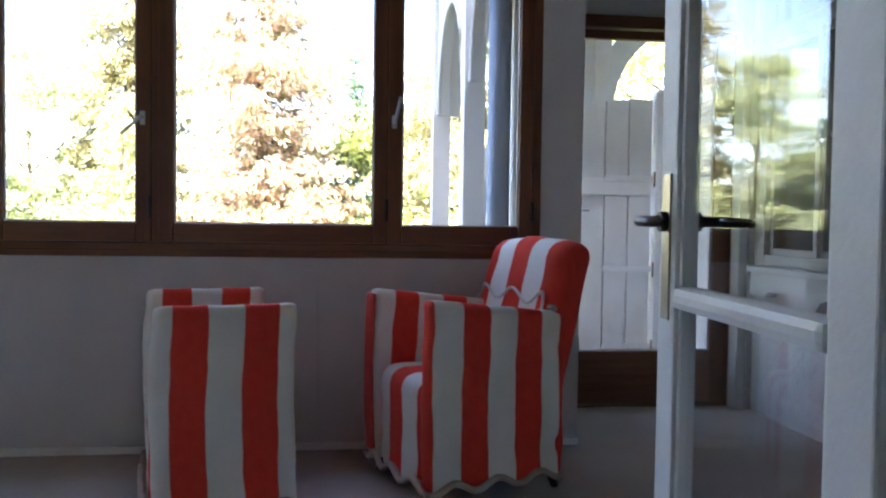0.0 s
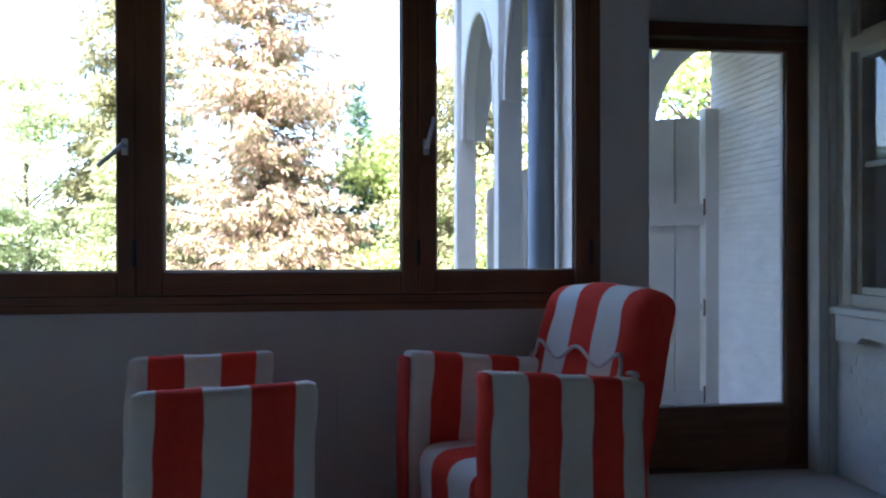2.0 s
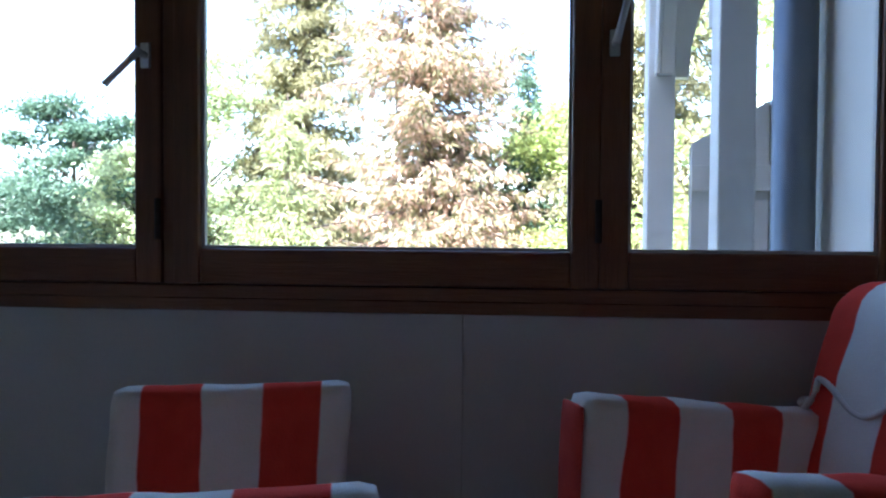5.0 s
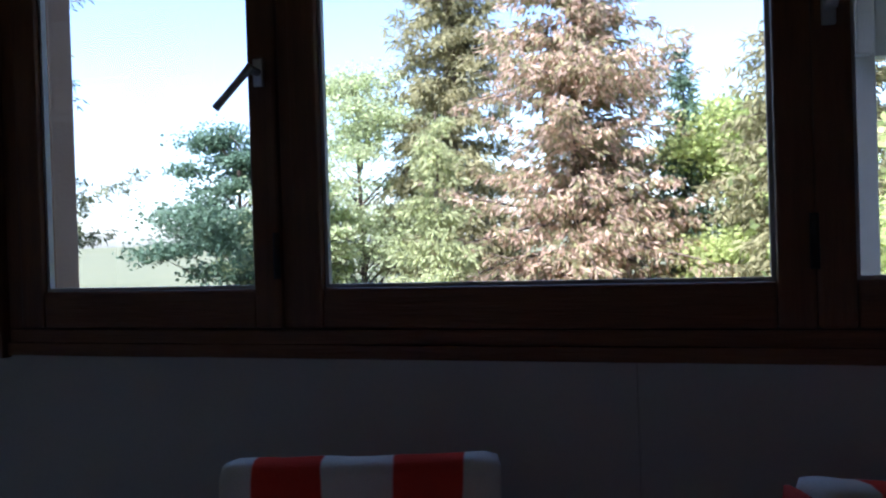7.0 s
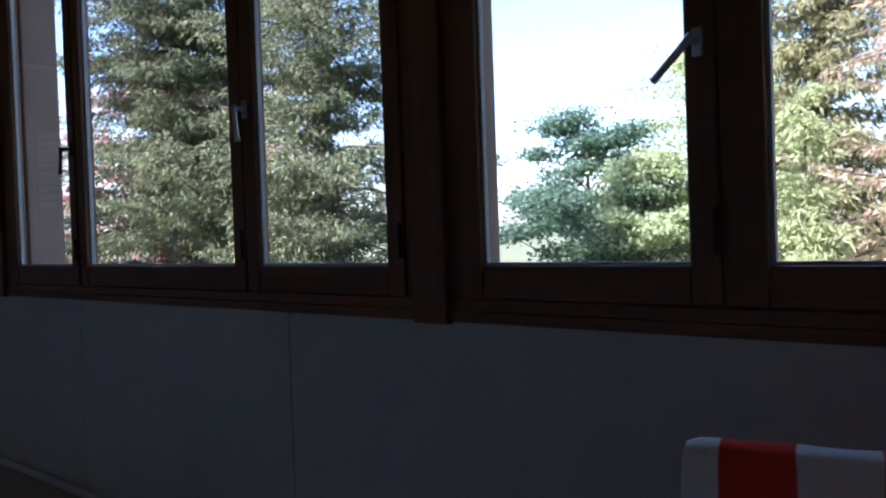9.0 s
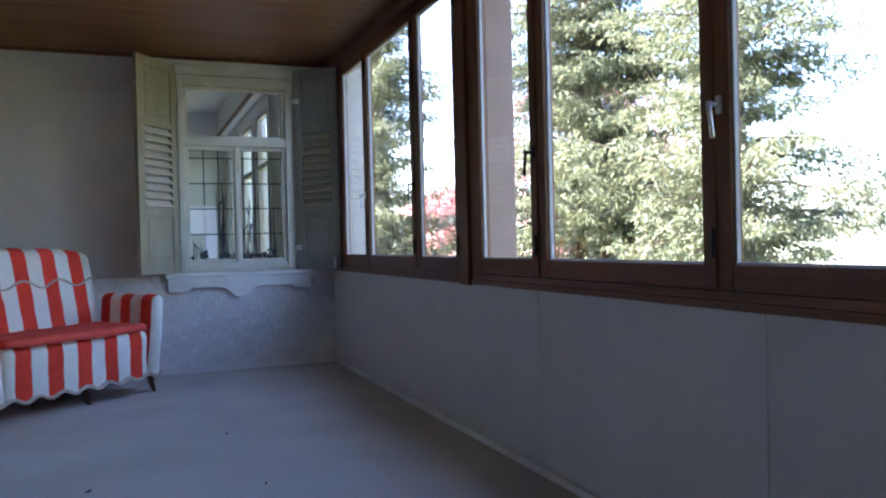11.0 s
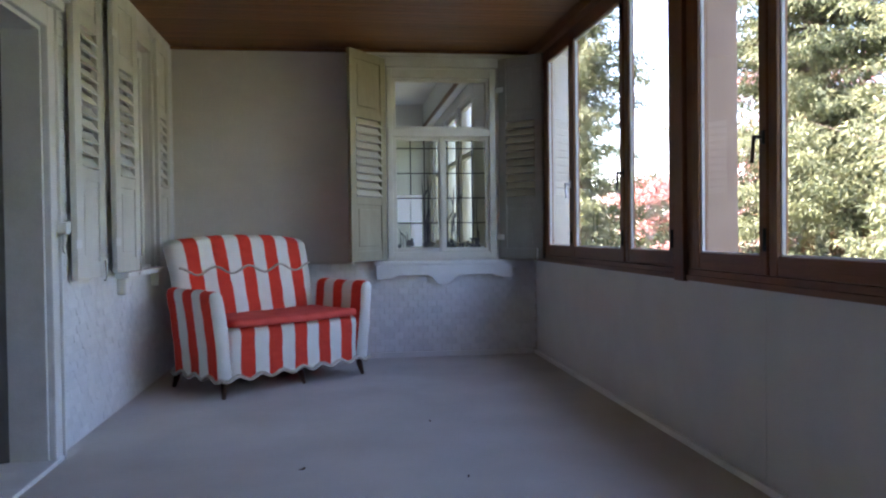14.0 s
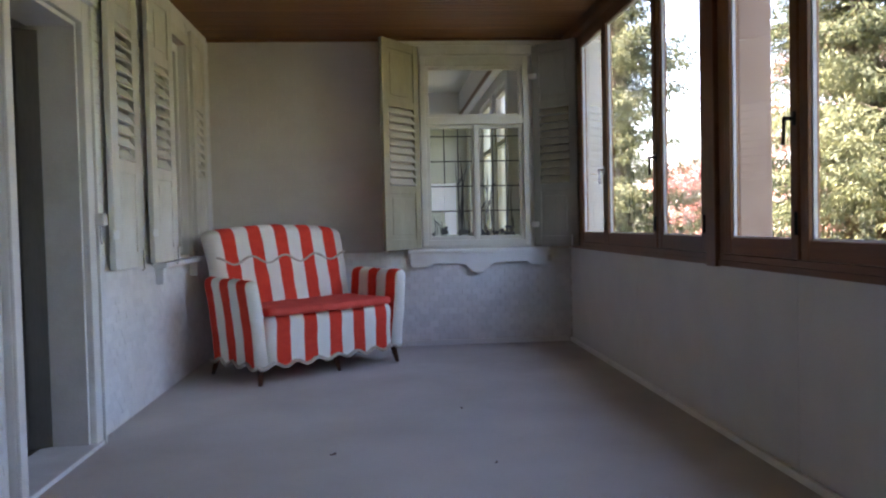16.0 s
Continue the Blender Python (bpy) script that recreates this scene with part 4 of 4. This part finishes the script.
for z in (0.02, 1.16):
    part("gate_rail", boxes((0.0, gw, -0.022, 0.0, z, z + 0.11), b=0.004), M["gate"], gate)
part("latch", tube(bmesh.new(), [(0.22, -0.03, 0.86), (0.30, -0.035, 0.84)], 0.008, 8), M["black"], gate, "black iron latch")
for z in (0.10, 0.62, 1.22):
    part("strap_hinge", boxes((gw - 0.34, gw + 0.01, -0.030, -0.022, z + 0.03, z + 0.07), b=0.002), M["gate"], gate, "painted iron strap hinge with rust")
    part("hinge_pin", tube(bmesh.new(), [(gw + 0.012, -0.028, z), (gw + 0.012, -0.028, z + 0.10)], 0.010, 8), M["leg"], gate, "rusty hinge pin")
structure("gate_post", boxes((3.51, 3.60, 1.70, 1.79, -0.10, 1.86), b=0.008), M["gate"], "white post that carries the balcony gate", "post")
dp = thing("drainpipe", pose(2.225, 0.56, 0), "grey-blue metal drainpipe outside the window", "drainpipe")
part("pipe", tube(bmesh.new(), [(0, 0, -3.1), (0, 0, 2.75)], 0.058, 20), M["pipe"], dp, smooth=True)
for z in (0.55, 2.2):
    part("pipe_clip", boxes((0.0, 0.14, -0.012, 0.012, z, z + 0.03), b=0.002), M["pipe"], dp)


# ---- striped furniture ----
def scallop(z, z0, s):
    """Lower hem: points near the base rise and fall in even waves along s."""
    k = max(0.0, 1.0 - z / 0.10)
    return z + k * 0.017 * math.cos(2 * math.pi * s / 0.17)


def seat_piece(name, m, label, width, depth, arm_h, back_h, seat_h, arm_w, arm_len, with_back, mat_front, mat_arm, shift_front=0.0, shift_arm=0.0, shift_far=None, shift_back=None, hem=0.09, slope=0.03, flare=0.0, cushion=False, group=""):
    """Skirted, slip-covered seat: local -y is its front, x its width."""
    root = thing(name, m, label, "armchair" if width < 1 else "sofa", group)
    yf = -depth / 2
    inner = width - 2 * arm_w
    # front apron and seat body
    def bend_seat(p):
        z = p.z + hem
        if p.z < 0.1:
            z = hem + scallop(p.z, hem, p.x)
        bulge = 0.018 * math.cos(math.pi * p.x / (inner + 0.02)) * (1 if p.y < 0 else 0)
        return (p.x, p.y - bulge, z + (0.012 * math.cos(math.pi * p.x / inner) if p.z > seat_h - hem - 0.08 else 0))
    ds = depth - (0.16 if with_back else 0.04)
    soft_box("seat", (inner + 0.03, ds, seat_h - hem), 0.055, 0.026, mat_front, root, 0, shift_front, lambda p: bend_seat(p), pose(0, yf + ds / 2 + 0.012, 0))
    # arms
    for sx in (-1, 1):
        def bend_arm(p, sx=sx):
            z = p.z + hem
            if p.z < 0.1:
                z = hem + scallop(p.z, hem, p.y)
            back = (p.y + arm_len / 2) / arm_len
            up = p.z / (arm_h - hem)
            return (p.x + sx * flare * up * up + sx * 0.012 * math.sin(math.pi * up), p.y - 0.012 * math.sin(math.pi * up), z - slope * back * up)
        ob = soft_box("arm", (arm_w, arm_len, arm_h - hem), (0.05 if width > 1 else 0.022), 0.026, mat_arm, root, 1, shift_far if sx < 0 and shift_far is not None else shift_arm, bend_arm, pose(sx * (width - arm_w) / 2, yf + arm_len / 2, 0))
        if sx < 0 and shift_far is not None:
            soft_box("arm_front", (arm_w - 0.012, 0.014, arm_h - hem - 0.03), 0.006, 0.026, M["red"], root, 0, 0, lambda p: (p.x, p.y - 0.012 * math.sin(math.pi * min(1, p.z / (arm_h - hem))), p.z + hem + 0.012), pose(sx * ((width - arm_w) / 2 + 0.006), yf - 0.004, 0), "red facing on the front of the arm", crease=0.001)
        hemline = [(sx * (width / 2 + 0.004), yf + arm_len * k / 24, hem + scallop(0, hem, -arm_len / 2 + arm_len * k / 24)) for k in range(25)]
        part("fringe", tube(bmesh.new(), hemline, 0.0125, 6), M["cord"], ob, "cream cord hem", smooth=True)
    front = [(-width / 2 + width * k / 40, yf - 0.006 - (0.018 * math.cos(math.pi * (-width / 2 + width * k / 40) / width)), hem + scallop(0, hem, -width / 2 + width * k / 40)) for k in range(41)]
    part("fringe", tube(bmesh.new(), front, 0.0125, 6), M["cord"], root, "cream cord hem", smooth=True)
    if with_back:
        bt, lean_back, inset = 0.15, (0.24 if width > 1 else 0.20), (0.0 if width > 1 else 0.055)
        def bend_back(p):
            up = p.z / (back_h - hem)
            round_top = (0.05 if width > 1 else 0.028) * (2 * p.x / width) ** 2 * max(0, (up - 0.7) / 0.3)
            return (p.x * (0.91 + 0.075 * up if width > 1 else 1.0 - 0.10 * max(0, up - 0.55)), p.y + lean_back * max(0, up - 0.35), p.z + hem - round_top)
        bk = soft_box("backrest", (width - (0.0 if width < 1 else 0.05), bt, back_h - hem), 0.06, 0.03, mat_front, root, 0, shift_front if shift_back is None else shift_back, bend_back, pose(0.0 if width < 1 else 0.03, depth / 2 - bt / 2 - inset, 0), stretch=0.91 if width < 1 else 0.92)
        cordz = back_h - (0.26 if width > 1 else 0.22)
        wave = []
        half = inner / 2 + (0.02 if width < 1 else 0.035)
        for k in range(41):
            x = -half + 2 * half * k / 40
            up = (cordz - hem) / (back_h - hem)
            wave.append((x if width < 1 else x + 0.03, depth / 2 - bt - inset - 0.004 + lean_back * max(0, up - 0.35), cordz + (0.028 if width > 1 else 0.024) * math.cos(2 * math.pi * k / 40 * (4 if width > 1 else 2))))
        part("piping", tube(bmesh.new(), wave, 0.0085 if width > 1 else 0.0062, 6), M["cord" if width > 1 else "cord_pale"], bk, "wavy cream cord stitched across", smooth=True)
        if width < 1:
            yw, zw = wave[0][1], wave[0][2]
            for sx in (-1, 1):
                foot = Vector((sx * (width / 2 - 0.03), yf + arm_len - 0.03, arm_h - slope + 0.006))
                top = Vector((sx * half, yw, zw))
                tie = [top.lerp(foot, q) + Vector((0.006 * math.sin(9 * q), -0.02 * math.sin(math.pi * q), -0.035 * math.sin(math.pi * q))) for q in (i / 8 for i in range(9))]
                tube_bm = tube(bmesh.new(), tie, 0.0062, 6)
                tube(tube_bm, [foot + 0.018 * Vector((math.cos(a), 0.4 * math.sin(2 * a), abs(math.sin(a)) * 0.8)) for a in (6.2832 * i / 12 for i in range(12))], 0.007, 6)
                part("tie", tube_bm, M["cord_pale"], bk, "cream cord tied to the arm", smooth=True)
    if cushion:
        def bend_c(p):
            return (p.x, p.y - 0.05 * math.cos(math.pi * p.x / inner), p.z + seat_h - 0.006)
        soft_box("cushion", (inner - 0.01, ds - 0.02, 0.052), 0.025, 0.03, M["red"], root, 0, 0, bend_c, pose(0, yf + ds / 2 - 0.005, 0), "plain red seat cushion edge")
    # legs
    spots = [(-width / 2 + 0.07, yf + 0.06), (width / 2 - 0.07, yf + 0.06), (-width / 2 + 0.09, depth / 2 - (0.06 if width > 1 else 0.10)), (width / 2 - 0.09, depth / 2 - (0.06 if width > 1 else 0.10))]
    if width > 1:
        spots.append((0.05, yf + 0.10))
    for x, y in spots:
        dx, dy = (0.03 if x > 0 else -0.03), (-0.03 if y < 0 else 0.03)
        part("leg", tube(bmesh.new(), [(x, y, hem + 0.07), (x + dx * 0.5, y + dy * 0.5, 0.07), (x + dx, y + dy, 0.0)], [0.026, 0.022, 0.013], 10), M["leg"], root, smooth=True)
    return root


# chair by the balcony door, facing along the windows
seat_piece("armchair", pose(1.945, -0.420, 0, 0, 0, -70), "red and cream striped armchair with a loose slipcover", 0.56, 0.61, 0.71, 0.915, 0.42, 0.088, 0.52, True, M["stripe"], M["stripe"],
           shift_front=0.106, shift_back=0.106, shift_arm=0.195, shift_far=0.238, hem=0.075, slope=0.06, group="striped armchairs")
# its fellow without a tall back
seat_piece("armchair", pose(1.035, -0.58, 0, 0, 0, -75), "red and cream striped armchair with level arms, back missing", 0.68, 0.44, 0.705, 0.70, 0.40, 0.07, 0.43, False, M["stripe"], M["stripe"],
           shift_arm=0.0, hem=0.075, slope=0.0, group="striped armchairs")
# two-seat sofa across the far corner
seat_piece("sofa", pose(-4.86, -2.205, 0, 0, 0, 130.5), "small red and cream striped sofa across the corner", 1.28, 0.72, 0.70, 1.065, 0.46, 0.105, 0.60, True, M["stripe"], M["stripe_alt"],
           shift_front=0.106, shift_arm=0.0, hem=0.13, slope=-0.01, flare=0.065, cushion=True)


# ---- ground and distance ----
def ground():
    n, verts, faces = 60, [], []
    for i in range(n + 1):
        for j in range(n + 1):
            x, y = (2 * i / n - 1), (2 * j / n - 1)
            x, y = 900 * x * abs(x) ** 1.6, 900 * y * abs(y) ** 1.6
            d = math.hypot(x, y)
            verts.append((x, y, -3.2 + 0.5 * noise.noise((x * 0.02, y * 0.02, 0)) * min(1, d / 20) + max(0, d - 120) * 0.012 * (0.6 + noise.noise((x * 0.004, y * 0.004, 3)))))
    for i in range(n):
        for j in range(n):
            a = i * (n + 1) + j
            faces.append((a, a + n + 1, a + n + 2, a + 1))
    me = bpy.data.meshes.new("ground")
    me.from_pydata(verts, [], faces)
    me.materials.append(M["grass"])
    tagged(new("ground", me), "green meadow round the house with low hills beyond", "ground", "", "structure")


ground()


# ---- trees ----
def quads_object(name, verts, mat, parent):
    q = np.asarray(verts, dtype=np.float32).reshape(-1, 3)
    n = len(q) // 4
    me = bpy.data.meshes.new(name)
    me.vertices.add(len(q))
    me.vertices.foreach_set("co", q.ravel())
    me.loops.add(n * 4)
    me.loops.foreach_set("vertex_index", np.arange(n * 4, dtype=np.int32))
    me.polygons.add(n)
    me.polygons.foreach_set("loop_start", np.arange(0, n * 4, 4, dtype=np.int32))
    me.update(calc_edges=True)
    me.materials.append(mat)
    ob = new(name, me)
    ob.parent = parent
    return ob


def sprays(rs, centre, along, length, width):
    """Long narrow leaf-shaped quads from centres, along unit directions."""
    side = np.cross(along, rs.normal(size=along.shape))
    side /= np.linalg.norm(side, axis=1, keepdims=True) + 1e-9
    l, w = length[:, None], width[:, None]
    a = centre
    b = centre + along * l * 0.45 + side * w
    c = centre + along * l
    d = centre + along * l * 0.45 - side * w
    return np.stack([a, b, c, d], axis=1).reshape(-1, 3)


def spruce(x, y, apex, reach, mat, label, seed, droop=0.35, gap=0.34, per=9, twig=0.34, density=1.0, base=-3.2, ragged=0.3, tip_mat=None, reps=4, tuft_size=0.10, wild=0.55):
    rs = np.random.RandomState(seed)
    root = thing("spruce_tree", pose(x, y, base), label, "tree", "conifers")
    h = apex - base
    n = 12
    part("trunk", tube(bmesh.new(), [(0.04 * math.sin(k * 1.3 + seed), 0.04 * math.cos(k * 1.7), h * k / n) for k in range(n + 1)], [0.24 * (1 - k / n) * h / 15 + 0.015 for k in range(n + 1)], 9), M["bark"], root)
    limbs = bmesh.new()
    cs, ds, ls, ws = [], [], [], []
    z = 0.9
    while z < h - 0.15:
        r = reach * (1 - z / h) ** 0.82
        r *= 1 + ragged * 0.5 * math.sin(z * 2.1 + seed) * rs.uniform(0.4, 1)
        k = max(4, int(per * (0.55 + 0.45 * r / reach)))
        for i in range(k):
            a = rs.uniform(0, 6.283)
            ln = max(0.15, r * rs.uniform(1 - ragged, 1 + ragged * 0.5))
            zz = z + rs.uniform(-gap, gap)
            sag = droop * rs.uniform(0.15, 1.75)
            up = 0.10 + 0.5 * (z / h) ** 2 + rs.uniform(-0.08, 0.12)
            m = max(4, int(ln * 5.5 * density))
            s = (np.arange(m) + rs.uniform(0, 1, m)) / m
            hz = zz + ln * (up * s - sag * s * s + 0.16 * s ** 4)
            if ln > 0.7 and i % 2 == 0:
                sk = [0, 0.33, 0.66, 0.95]
                tube(limbs, [(ln * q * math.cos(a), ln * q * math.sin(a), zz + ln * (up * q - sag * q * q + 0.16 * q ** 4)) for q in sk], [0.035 * ln / 3 + 0.006, 0.025 * ln / 3 + 0.005, 0.015 * ln / 3 + 0.004, 0.004], 4, caps=False)
            radial = np.array([math.cos(a), math.sin(a), 0.0])
            tang = np.array([-math.sin(a), math.cos(a), 0.0])
            # tufts on side twigs: each a loose bunch of short sprays that hangs a little
            for side in (-1, 1):
                lat = side * rs.uniform(0.02, 1.0, (m, 1)) * (0.06 + 0.26 * ln * (1 - s[:, None]) ** 0.7)
                tuft = radial * (ln * s[:, None] + 0.4 * np.abs(lat)) + tang * lat + np.array([0, 0, 1.0]) * (hz[:, None] - (0.15 + droop) * np.abs(lat) * rs.uniform(0.2, 1.4, (m, 1)))
                keep = rs.uniform(0, 1, m) < 0.86
                tuft = np.repeat(tuft[keep], reps, axis=0)
                q = len(tuft)
                d = radial * 0.45 + tang * side * 0.35 + rs.normal(0, wild, (q, 3)) + np.array([0, 0, -0.35 - droop * 0.6])
                d /= np.linalg.norm(d, axis=1, keepdims=True)
                cs.append(tuft + rs.normal(0, 1, (q, 3)) * tuft_size * np.array([1.0, 1.0, 0.55]))
                ds.append(d)
                ls.append(twig * rs.uniform(0.5, 1.2, q))
                ws.append(twig * rs.uniform(0.07, 0.15, q))
        z += gap * rs.uniform(0.75, 1.2)
    part("limbs", limbs, M["bark"], root)
    c, d, l, w = np.concatenate(cs), np.concatenate(ds), np.concatenate(ls), np.concatenate(ws)
    pick = rs.uniform(0, 1, len(c)) < (0.0 if tip_mat is None else 0.45)
    quads_object("crown", sprays(rs, c[~pick], d[~pick], l[~pick], w[~pick]), mat, root)
    if tip_mat is not None:
        quads_object("crown", sprays(rs, c[pick], d[pick], l[pick], w[pick]), tip_mat, root)
    return root


def leafy(x, y, top, reach, mat, label, seed, count=9000, leaf=0.13, base=-3.2, tall=0.6, clumps=70, name="leafy_tree"):
    """A broadleaved tree: trunk, forking limbs and clumps of leaves with gaps between."""
    rs = np.random.RandomState(seed)
    root = thing(name, pose(x, y, base), label, "tree", "broadleaved trees")
    h = top - base
    trunk = bmesh.new()
    tube(trunk, [(0, 0, 0), (0.05, 0.03, h * 0.35), (-0.04, 0.06, h * 0.7), (0, 0, h * 0.96)], [0.14, 0.10, 0.06, 0.012], 8)
    part("trunk", trunk, M["bark"], root)
    limbs = bmesh.new()
    centres = []
    for k in range(clumps):
        a = rs.uniform(0, 6.283)
        zf = rs.uniform(1 - tall, 1.0)
        rr = reach * math.sqrt(max(0.05, 1 - abs(2 * (zf - (1 - tall)) / tall - 0.75) ** 2 * 0.62)) * rs.uniform(0.25, 1.0)
        p = Vector((rr * math.cos(a), rr * math.sin(a), zf * h))
        q = Vector((0, 0, max(0.15 * h, zf * h - rr * 0.8)))
        mid = (p + q) / 2 + Vector((0, 0, 0.12 * rr))
        tube(limbs, [q, mid, p], [0.035, 0.02, 0.006], 4, caps=False)
        centres.append(p)
    part("limbs", limbs, M["bark"], root)
    ce = np.array(centres)
    count = int(count * 3.2)
    leaf *= 0.8
    idx = rs.randint(0, len(ce), count)
    size = reach * rs.uniform(0.08, 0.17, len(ce))
    p = ce[idx] + rs.normal(0, 1, (count, 3)) * size[idx][:, None] * np.array([1.25, 1.25, 0.45])
    d = rs.normal(size=(count, 3)) * np.array([1, 1, 0.5]) + np.array([0, 0, -0.25])
    d /= np.linalg.norm(d, axis=1, keepdims=True)
    quads_object("crown", sprays(rs, p, d, leaf * rs.uniform(0.6, 1.3, count), leaf * rs.uniform(0.25, 0.42, count)), mat, root)
    return root


spruce(-0.75, 18.3, 13.4, 4.1, M["needles_dead"], "tall dying spruce with brown drooping boughs", 11, droop=0.32, gap=0.46, per=14, twig=0.26, ragged=0.45, density=1.3, reps=9, tip_mat=M["needles_olive"], tuft_size=0.075, wild=0.38)
spruce(-4.9, 21.6, 17.0, 3.1, M["needles_olive"], "tall slender olive-green spruce", 12, droop=0.6, gap=0.34, per=9, twig=0.28, density=1.1, reps=10, tuft_size=0.12)
spruce(-3.5, 15.2, 3.9, 2.2, M["needles_young"], "young light green spruce", 13, droop=0.3, gap=0.32, per=9, twig=0.22, density=1.1, reps=8, tuft_size=0.09)
spruce(1.75, 19.0, 5.4, 1.5, M["leaf_teal"], "slim blue-green young conifer", 14, droop=0.2, gap=0.34, per=7, twig=0.26, reps=7)
spruce(4.3, 14.8, 11.5, 3.0, M["needles_olive"], "broad olive-green spruce near the balcony", 15, droop=0.55, gap=0.34, per=10, twig=0.24, density=1.2, reps=10)
spruce(-12.4, 6.9, 16.0, 3.1, M["needles"], "large dark green spruce close to the house", 16, droop=0.32, gap=0.33, per=15, twig=0.135, density=1.4, reps=20, ragged=0.42, tip_mat=M["needles_tip"], tuft_size=0.085)
spruce(-9.1, 7.6, 11.6, 2.9, M["needles_tip"], "large green spruce beside its darker fellow", 17, droop=0.32, gap=0.31, per=13, twig=0.135, density=1.4, reps=15, ragged=0.45, tip_mat=M["needles"], tuft_size=0.08)
spruce(-14.6, 3.15, 13.5, 1.7, M["needles_tip"], "slender light green spruce", 18, droop=0.35, gap=0.30, per=12, twig=0.14, density=1.4, reps=16, ragged=0.45, tip_mat=M["needles"], tuft_size=0.085)
leafy(-7.6, 20.8, 6.4, 2.6, M["leaf_pale"], "pale thin birch with fine leaves", 21, 8000, 0.15, clumps=60, tall=0.75)
leafy(2.9, 19.5, 4.1, 2.8, M["leaf"], "fresh green broadleaved tree", 22, 11000, 0.18, tall=0.8)
leafy(-10.4, 18.65, 4.35, 2.5, M["leaf_teal"], "blue-green broadleaved tree in the light", 23, 11000, 0.17, tall=0.75)
leafy(-8.3, 18.0, 2.95, 1.7, M["leaf_pale"], "yellow-green broadleaved bush beside the trees", 24, 7000, 0.17, tall=0.85)
leafy(7.2, 9.2, 5.5, 3.6, M["leaf"], "bright yellow-green tree behind the balcony", 25, 12000, 0.16, tall=0.85)
leafy(-18.5, 6.4, 2.3, 1.9, M["leaf_red"], "small red leaved maple tree in the sun", 26, 6000, 0.14, tall=0.8)
leafy(-19.5, 11.5, 6.0, 3.6, M["leaf_red"], "red leaved maple tree behind the spruces", 27, 6000, 0.17, tall=0.8)


# ---- crumbs on the carpet ----
rng = random.Random(5)
for x, y, r, label in ((-2.597, -1.866, 0.021, "dry curled leaf lying on the carpet"), (-2.372, -1.148, 0.012, "small dark crumb lying on the carpet"), (-1.25, -2.30, 0.010, "small dark crumb lying on the carpet"), (-3.4, -1.2, 0.011, "small dark crumb lying on the carpet")):
    root = thing("dry_leaf" if r > 0.02 else "crumb", pose(x, y, 0.0, 0, 0, rng.uniform(0, 180)), label, "litter", "litter on the carpet")
    bm = bmesh.new()
    for k in range(3):
        box(bm, -r + k * r * 0.5, -r * 0.2 + k * r * 0.5, -r * 0.25, r * 0.2, 0.0, 0.003 + 0.002 * k, b=0.001, m=pose(0, 0, 0, 0, 0, 25 * k))
    part("flake", bm, M["leg"], root)
